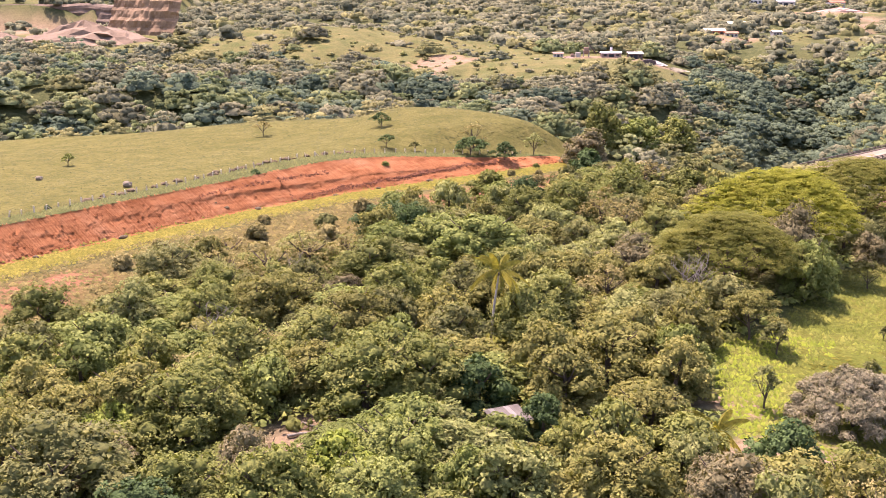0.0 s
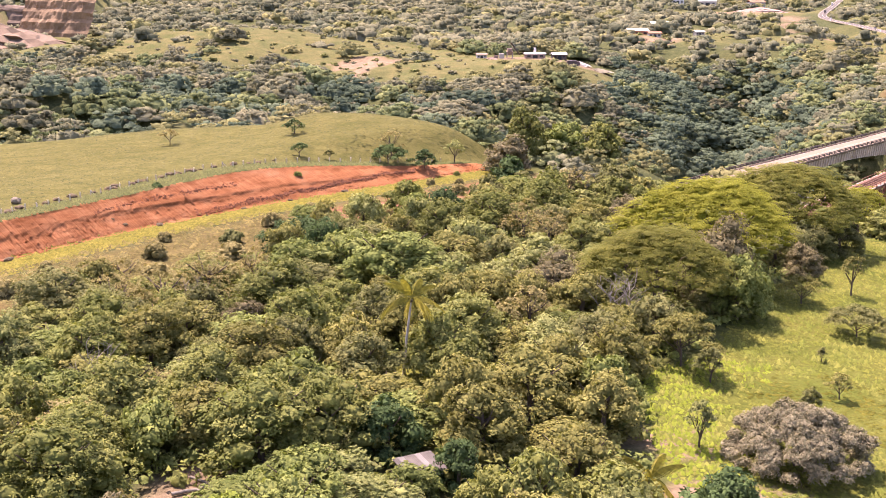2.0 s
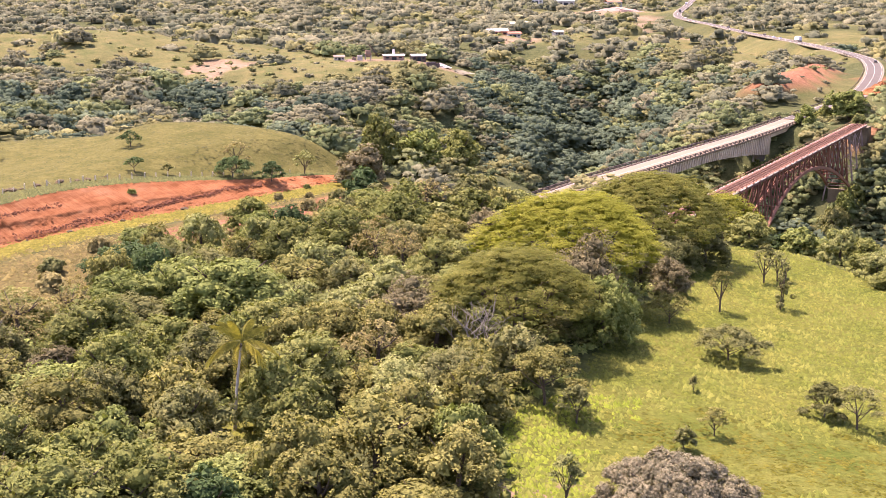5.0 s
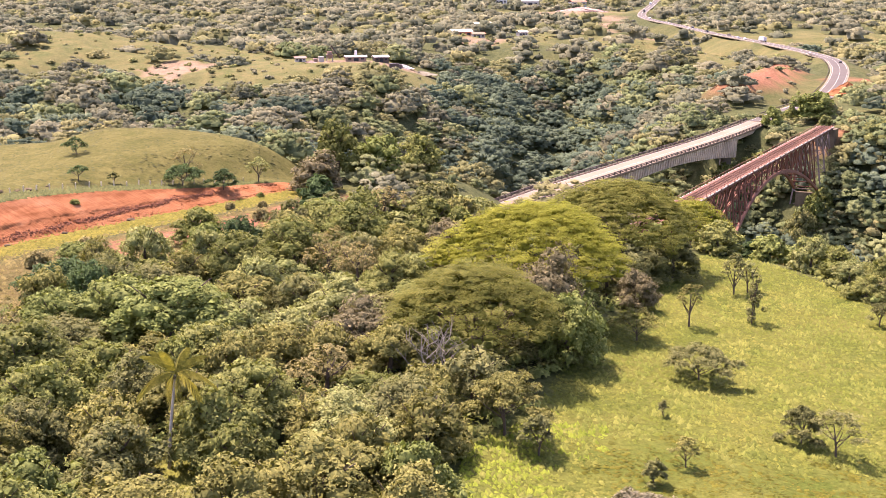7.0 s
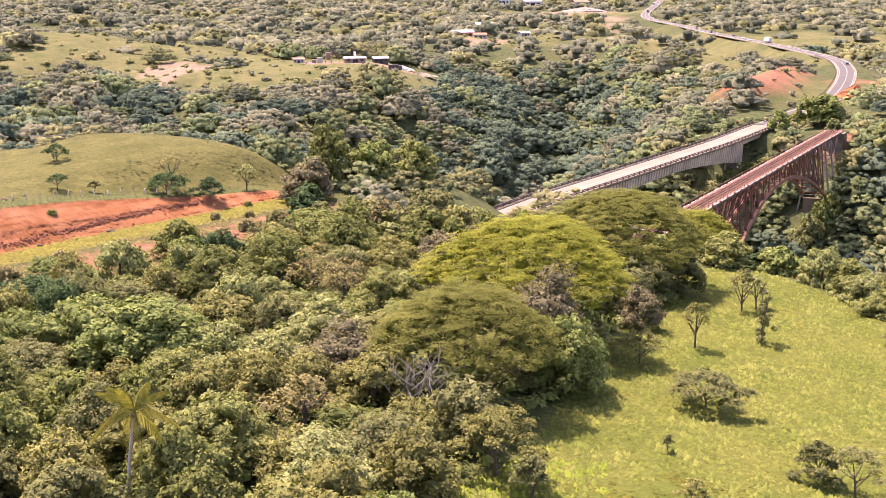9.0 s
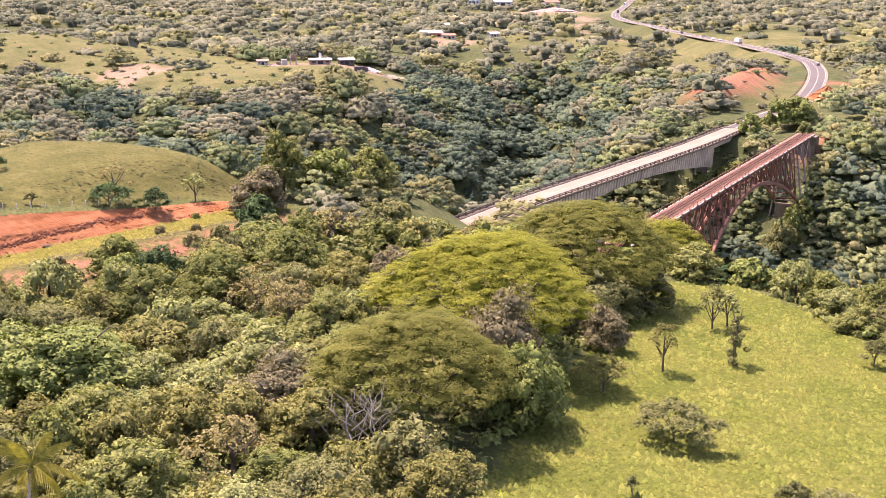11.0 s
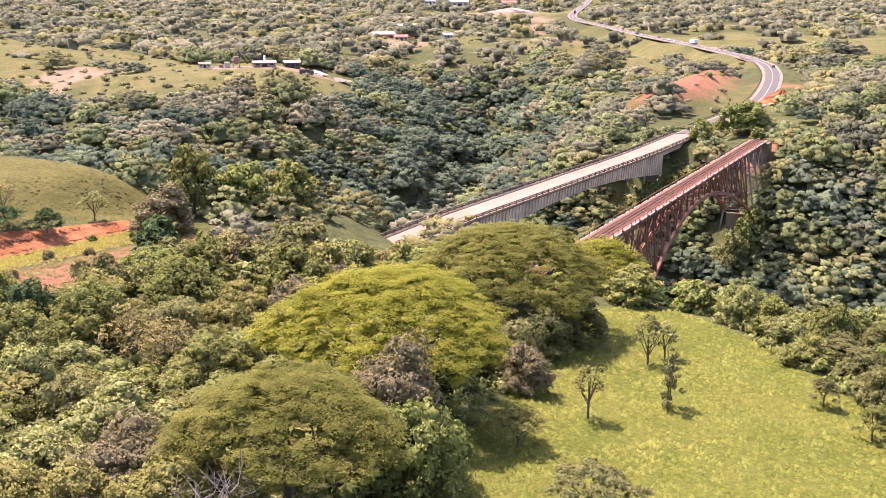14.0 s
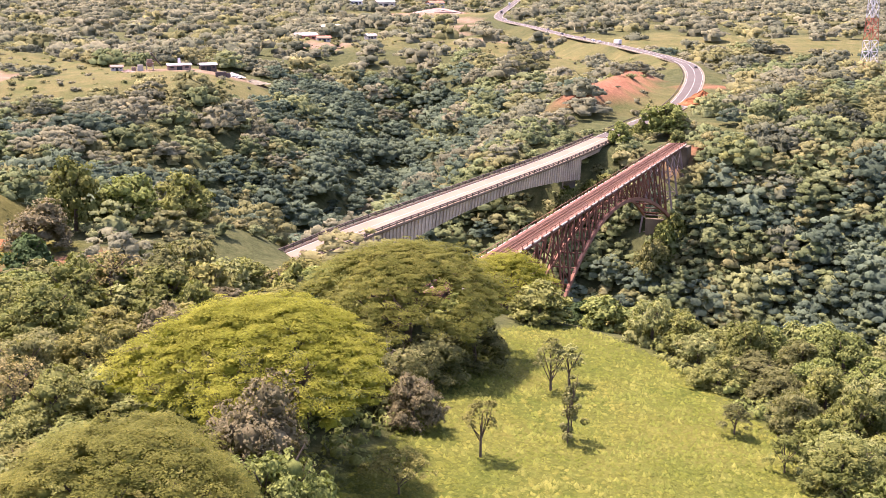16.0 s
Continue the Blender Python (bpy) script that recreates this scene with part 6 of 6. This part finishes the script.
# ---- vehicles on the highway ----
def on_road(x, y, lane):
    pts = [Vector(p) for p in ROAD]
    i = min(range(1, len(pts) - 1), key=lambda k: (pts[k].xy - Vector((x, y))).length)
    ax = (pts[i + 1] - pts[i - 1])
    ang = math.degrees(math.atan2(ax.y, ax.x))
    k = (Vector((x, y)) - pts[i].xy).dot(ax.xy.normalized())
    p = pts[i] + ax.normalized() * k
    side = Vector((ax.y, -ax.x, 0)).normalized() * lane
    return pose(p.x + side.x, p.y + side.y, p.z + 0.17, 0, 0, ang if lane > 0 else ang + 180)


GLASS_DARK = plain("dark_glass", (0.03, 0.035, 0.04), 0.15, 0, 1.0, 0.1, 0.0)
TYRE = plain("tyre", (0.03, 0.03, 0.03), 0.9, 0, 2.0)


def wheels(v, xs, half, r):
    for x in xs:
        for s in (-1, 1):
            w = part("wheel", Shape().tube([(x, s * half, r), (x, s * (half - 0.22), r)], [r, r], 10), TYRE, v)
            part("rim", Shape().tube([(x, s * (half + 0.01), r), (x, s * (half - 0.1), r)], [r * 0.55, r * 0.5], 8), STEEL, w)


def car(m, color, label, pickup=False):
    v = thing("pickup_truck" if pickup else "car", m, label, "pickup truck" if pickup else "car", "vehicles on the highway")
    prof = [(-2.1, 0.35), (2.1, 0.35), (2.15, 0.8), (1.1, 0.95), (0.55, 1.45), (-1.0, 1.48), (-1.7, 1.0), (-2.12, 0.9)]
    if pickup:
        prof = [(-2.5, 0.45), (2.4, 0.45), (2.45, 1.0), (1.3, 1.1), (0.8, 1.7), (-0.4, 1.72), (-0.55, 1.1), (-2.5, 1.1)]
    n = len(prof)
    s = Shape().add([(x, y * (0.86 if z > 1.2 else 1.0), z) for y in (-0.85, 0.85) for x, z in prof], [tuple(range(n)), tuple(range(2 * n - 1, n - 1, -1))] + [(i, n + i, n + (i + 1) % n, (i + 1) % n) for i in range(n)])
    part("body", s, plain("car_paint", color, 0.35, 0.0, 1.0, 0.1, 0.0), v)
    x0, x1 = ((-0.35, 0.75) if pickup else (-1.1, 0.6))
    part("windscreen", Shape().beam((x1 + 0.42, 0, 1.08), (x1 + 0.06, 0, 1.42 + 0.2 * pickup), 1.35, 0.04), GLASS_DARK, v)
    for sgn in (-1, 1):
        part("side_window", Shape().box(x0, x1, sgn * 0.82 - 0.02, sgn * 0.82 + 0.02, 1.06 + 0.1 * pickup, 1.38 + 0.2 * pickup), GLASS_DARK, v)
    wheels(v, (-1.35, 1.35), 0.87, 0.33)


def truck(m, box_color, cab_color, length, label):
    v = thing("truck", m, label, "truck", "vehicles on the highway")
    h = length / 2
    part("cargo_box", Shape().box(-h, h - 2.6, -1.25, 1.25, 1.1, 3.9), plain("truck_box", box_color, 0.5, 0, 1.0, 0.1, 0.0), v)
    part("chassis", Shape().box(-h + 0.2, h - 0.2, -0.5, 0.5, 0.6, 1.09), RAIL_DARK, v)
    part("cab", Shape().add([(x, y, z) for y in (-1.2, 1.2) for x, z in ((h - 2.3, 0.7), (h, 0.7), (h, 1.9), (h - 0.45, 3.1), (h - 2.3, 3.2))], [(0, 1, 2, 3, 4), (9, 8, 7, 6, 5), (0, 5, 6, 1), (1, 6, 7, 2), (2, 7, 8, 3), (3, 8, 9, 4), (4, 9, 5, 0)]), plain("truck_cab", cab_color, 0.4, 0, 1.0, 0.1, 0.0), v)
    part("windscreen", Shape().beam((h + 0.01, 0, 1.95), (h - 0.41, 0, 2.95), 2.0, 0.06), GLASS_DARK, v)
    wheels(v, (-h + 1.2, -h + 2.5, h - 1.2), 1.22, 0.5)


truck(on_road(453, 955, 2.3), (0.55, 0.54, 0.52), (0.5, 0.5, 0.5), 13.0, "long grey box truck driving on the highway")
truck(on_road(700, 1830, -2.3), (0.6, 0.58, 0.54), (0.6, 0.6, 0.6), 11.0, "white truck far along the highway")
truck(on_road(573, 1540, 2.3), (0.12, 0.11, 0.10), (0.15, 0.13, 0.12), 10.0, "dark truck far along the highway")
car(on_road(518, 1372, 2.3), (0.5, 0.5, 0.5), "light grey car far along the highway")
car(on_road(481, 1167, 2.3), (0.05, 0.05, 0.06), "dark car on the highway")
car(on_road(470, 1091, -2.3), (0.04, 0.045, 0.06), "dark pickup truck on the highway", True)
car(on_road(462, 1040, 2.3), (0.08, 0.07, 0.07), "dark car on the highway behind a pickup")
car(on_road(458, 1002, -2.3), (0.65, 0.64, 0.62), "white car on the highway near the box truck")
car(on_road(456, 985, -2.3), (0.6, 0.6, 0.6), "white car on the highway behind another white car")
car(on_road(403, 738, 2.3), (0.05, 0.05, 0.05), "dark car leaving the bend of the highway")


# ---- far buildings ----
def shed(x, y, w, d, h, rz, roof, wall, label, name="shed", group=""):
    b = thing(name, pose(x, y, ground_at(x, y), 0, 0, rz), label, "building", group)
    part("wall", Shape().box(-w / 2, w / 2, -d / 2, d / 2, -1.0, h), wall, b)
    e = 0.6
    rise = d * 0.18
    part("roof", Shape().add([(x0, y0, z0) for x0 in (-w / 2 - e, w / 2 + e) for y0, z0 in ((-d / 2 - e, h - 0.1), (0, h + rise), (d / 2 + e, h - 0.1), (d / 2 + e, h + 0.12), (0, h + rise + 0.22), (-d / 2 - e, h + 0.12))], [(0, 1, 2, 3, 4, 5), (11, 10, 9, 8, 7, 6)] + [(i, 6 + i, 6 + (i + 1) % 6, (i + 1) % 6) for i in range(6)]), roof, b)
    part("door", Shape().box(-w * 0.12, w * 0.12, -d / 2 - 0.08, -d / 2 + 0.02, -0.2, h * 0.75), GLASS_DARK, b)
    for s in (-1, 1):
        part("window", Shape().box(s * w * 0.32 - w * 0.08, s * w * 0.32 + w * 0.08, -d / 2 - 0.06, -d / 2 + 0.02, h * 0.4, h * 0.75), GLASS_DARK, b)


WHITE = plain("white_sheet", (0.62, 0.58, 0.54), 0.6, 0, 0.5, 0.15)
CREAM = plain("cream_wall", (0.45, 0.40, 0.33), 0.85, 0, 0.5, 0.2)
ORANGE = plain("orange_sheet", (0.42, 0.17, 0.09), 0.7, 0, 0.5, 0.3)
YELLOWISH = plain("pale_yellow_sheet", (0.55, 0.50, 0.30), 0.7, 0, 0.5, 0.2)
PINKISH = plain("pinkish_dust", (0.30, 0.20, 0.145), 0.9, 0, 0.4, 0.3)
shed(119, 868, 14, 5, 2.9, 4, WHITE, PINKISH, "long white-roofed plant shed on a gravel yard", group="plant buildings")
shed(138, 880, 10, 6, 3.4, 6, WHITE, RAIL_DARK, "open white-roofed shelter at the plant", group="plant buildings")
shed(82, 872, 7, 5, 2.4, 0, PINKISH, CREAM, "small dusty plant building", group="plant buildings")


def build_hopper():
    x, y = 101.5, 868.0
    b = thing("hopper_tower", pose(x, y, ground_at(x, y)), "dusty pink aggregate hopper tower with a conveyor", "plant machine")
    for i in range(4):
        sx, sy = (-1 if i % 2 else 1) * 1.9, (-1 if i < 2 else 1) * 1.6
        part("leg", Shape().beam((sx, sy, -1), (sx, sy, 3.6), 0.4), STEEL, b)
    part("bin", Shape().add([(-0.8, -0.7, 2), (0.8, -0.7, 2), (0.8, 0.7, 2), (-0.8, 0.7, 2), (-2.4, -1.9, 4.6), (2.4, -1.9, 4.6), (2.4, 1.9, 4.6), (-2.4, 1.9, 4.6)], [(3, 2, 1, 0), (4, 5, 6, 7), (0, 1, 5, 4), (1, 2, 6, 5), (2, 3, 7, 6), (3, 0, 4, 7)]), PINKISH, b)
    part("cabin", Shape().box(-1.6, 1.6, -1.4, 1.4, 4.6, 6.8), PINKISH, b)
    part("bin", Shape().box(-7.5, -4.0, -1.6, 1.6, -0.5, 3.4), CREAM, b, "dusty low batching bin")
    part("bin", Shape().box(-11.0, -8.2, -1.2, 1.8, -0.5, 2.2), PINKISH, b)
    part("conveyor", Shape().beam((1.0, 1, 10.5), (7.5, 3, 2.0), 1.1, 0.6), RAIL_DARK, b, "dark inclined conveyor")
    part("vent", Shape().tube([(18, 2, 1), (18, 2, 7)], [1.0, 0.8], 10), WHITE, b, "white stack")


build_hopper()


def earth_mound(x, y, rad, high, material, label, seed):
    r = np.random.default_rng(seed)
    n, k = 22, 7
    s, verts = Shape(), []
    for j in range(k):
        t = j / k
        for i in range(n):
            a = 6.283 * i / n
            rr = rad * (1 - t) * (1 + 0.18 * math.sin(2 * a + seed) + 0.08 * r.normal())
            verts.append((rr * math.cos(a) * 1.5, rr * math.sin(a), -1 + (high + 1) * t + 0.05 * high * r.normal() * (j > 0)))
    verts.append((0, 0, high))
    faces = [(j * n + i, j * n + (i + 1) % n, (j + 1) * n + (i + 1) % n, (j + 1) * n + i) for j in range(k - 1) for i in range(n)] + [((k - 1) * n + i, (k - 1) * n + (i + 1) % n, k * n) for i in range(n)]
    s.add(verts, faces)
    o = new("earth_mound", s.mesh("earth_mound", material))
    o.location = (x, y, ground_at(x, y))
    tagged(o, label, "earth mound", "spoil heaps")


earth_mound(152, 872, 5, 2.6, CREAM, "pale gravel heap beside the plant", 1)
earth_mound(164, 868, 7, 2.2, GRAVEL, "greyish gravel heap beside the plant", 2)
earth_mound(88, 858, 4, 1.8, PINKISH, "dusty pink gravel heap beside the plant", 3)
truck(pose(143, 846, ground_at(143, 846) + 0.1, 0, 0, 5), (0.10, 0.07, 0.06), (0.12, 0.08, 0.07), 9.0, "dark dump truck parked below the plant")
shed(258, 1172, 20, 11, 5, 8, WHITE, ORANGE, "orange shed with a pale roof in a dirt yard", group="far houses")
shed(272, 1160, 12, 8, 4, 0, ORANGE, CREAM, "small house with an orange roof", group="far houses")
shed(306, 1275, 24, 10, 4.5, 4, YELLOWISH, CREAM, "long low building with a pale yellow roof", group="far houses")
shed(320, 1180, 9, 7, 4, 12, WHITE, CREAM, "small white-roofed house among trees", group="far houses")
shed(498, 1800, 26, 16, 9, 0, WHITE, CREAM, "cream house on the far slope", group="far houses")
shed(585, 1840, 24, 14, 8, 10, ORANGE, CREAM, "house with an orange roof beside the red pit", group="far houses")
shed(700, 2050, 22, 16, 12, 0, WHITE, STEEL, "grey block-like building beside the highway", group="far houses")
shed(462, 1830, 18, 12, 7, 0, WHITE, WHITE, "white house on the far slope", group="far houses")
earth_mound(338, 611, 8, 6.5, SOIL, "red earth heap beside the bend of the highway", 8)
earth_mound(540, 1680, 26, 6, PINKISH, "reddish spoil heap in the far pit", 4)

# quarry: broken faces and heaps
QUARRY = plain("quarry_face", (0.150, 0.108, 0.072), 0.95, 0, 0.12, 0.4)
SPOIL = plain("quarry_spoil", (0.185, 0.130, 0.080), 0.95, 0, 0.1, 0.25)
QUARRY_RED = plain("quarry_face_red", (0.22, 0.145, 0.078), 0.95, 0, 0.15, 0.35)


def quarry_face(points, low, high, material, seed, label):
    n, k = 60, 14
    path = smooth_line(points, 400)
    path = [Vector((*p, 0)) for p in smooth_line(points, np.linalg.norm(np.subtract(points[-1], points[0])) / n)]
    verts, m = [], len(path)
    for j in range(k):
        t = j / (k - 1)
        for i, p in enumerate(path):
            ax = path[min(i + 1, m - 1)] - path[max(i - 1, 0)]
            back = Vector((-ax.y, ax.x, 0)).normalized()
            ledge = 7 * t + 2.5 * math.floor(t * 4) + 3.5 * noise.noise(Vector((i * 0.16, t * 3, seed))) + 1.5 * noise.noise(Vector((i * 0.5, t * 9, seed)))
            verts.append(p + back * ledge + Vector((0, 0, low + (high - low) * t + 2.5 * t * noise.noise(Vector((i * 0.11, 0, seed))))))
    for i, p in enumerate(path):
        ax = path[min(i + 1, m - 1)] - path[max(i - 1, 0)]
        verts.append(p + Vector((-ax.y, ax.x, 0)).normalized() * 40 + Vector((0, 0, high - 1)))
    s = Shape().add(verts, [(j * m + i, j * m + i + 1, (j + 1) * m + i + 1, (j + 1) * m + i) for j in range(k) for i in range(m - 1)])
    tagged(new("quarry_face", s.mesh("quarry_face", material)), label, "cliff", "", "structure")


quarry_face([(-560, 1310), (-470, 1300), (-400, 1305), (-352, 1290)], -4, 27, QUARRY, 1.0, "dark brown quarry face with ledges")
quarry_face([(-345, 1250), (-318, 1225), (-292, 1205), (-262, 1190)], -6, 36, QUARRY_RED, 2.0, "reddish broken quarry face")
earth_mound(-372, 1035, 30, 13, SPOIL, "large pinkish spoil heap in the quarry", 5)
earth_mound(-305, 1045, 40, 19, SPOIL, "large pinkish spoil heap below the quarry face", 6)
earth_mound(-292, 985, 10, 7, SPOIL, "small pinkish spoil heap at the quarry's edge", 7)


# ---- radio tower ----
def build_tower():
    x, y = 508.0, 716.0
    z = ground_at(x, y)
    t = thing("radio_tower", pose(x, y, z), "red and white steel lattice radio tower", "radio tower")
    for i in range(6):
        z0, z1 = i * 13.0, (i + 1) * 13.0
        w0, w1 = 4.0 - 0.5 * i, 4.0 - 0.5 * (i + 1)
        sec = part("section", Shape().beam((-w0, -w0, z0), (-w1, -w1, z1), 0.34), TOWER_WHITE if i % 2 else TOWER_RED, t, "white lattice section" if i % 2 else "red lattice section")
        mat = TOWER_WHITE if i % 2 else TOWER_RED
        for sx, sy in ((1, -1), (1, 1), (-1, 1)):
            part("leg", Shape().beam((sx * w0, sy * w0, z0), (sx * w1, sy * w1, z1), 0.34), mat, sec)
        zm, wm = (z0 + z1) / 2, (w0 + w1) / 2
        for k in range(4):
            ca = [(-1, -1), (1, -1), (1, 1), (-1, 1), (-1, -1)]
            p, q = ca[k], ca[k + 1]
            for za, zb, wa, wb in ((z0, zm, w0, wm), (zm, z1, wm, w1)):
                for e, f in (((p[0] * wa, p[1] * wa, za), (q[0] * wb, q[1] * wb, zb)), ((q[0] * wa, q[1] * wa, za), (p[0] * wb, p[1] * wb, zb)), ((p[0] * wb, p[1] * wb, zb), (q[0] * wb, q[1] * wb, zb))):
                    part("brace", Shape().beam(e, f, 0.2), mat, sec)


TOWER_RED = plain("tower_red", (0.45, 0.13, 0.07), 0.6, 0, 0.5, 0.15)
TOWER_WHITE = plain("tower_white", (0.62, 0.60, 0.58), 0.6, 0, 0.5, 0.15)
build_tower()
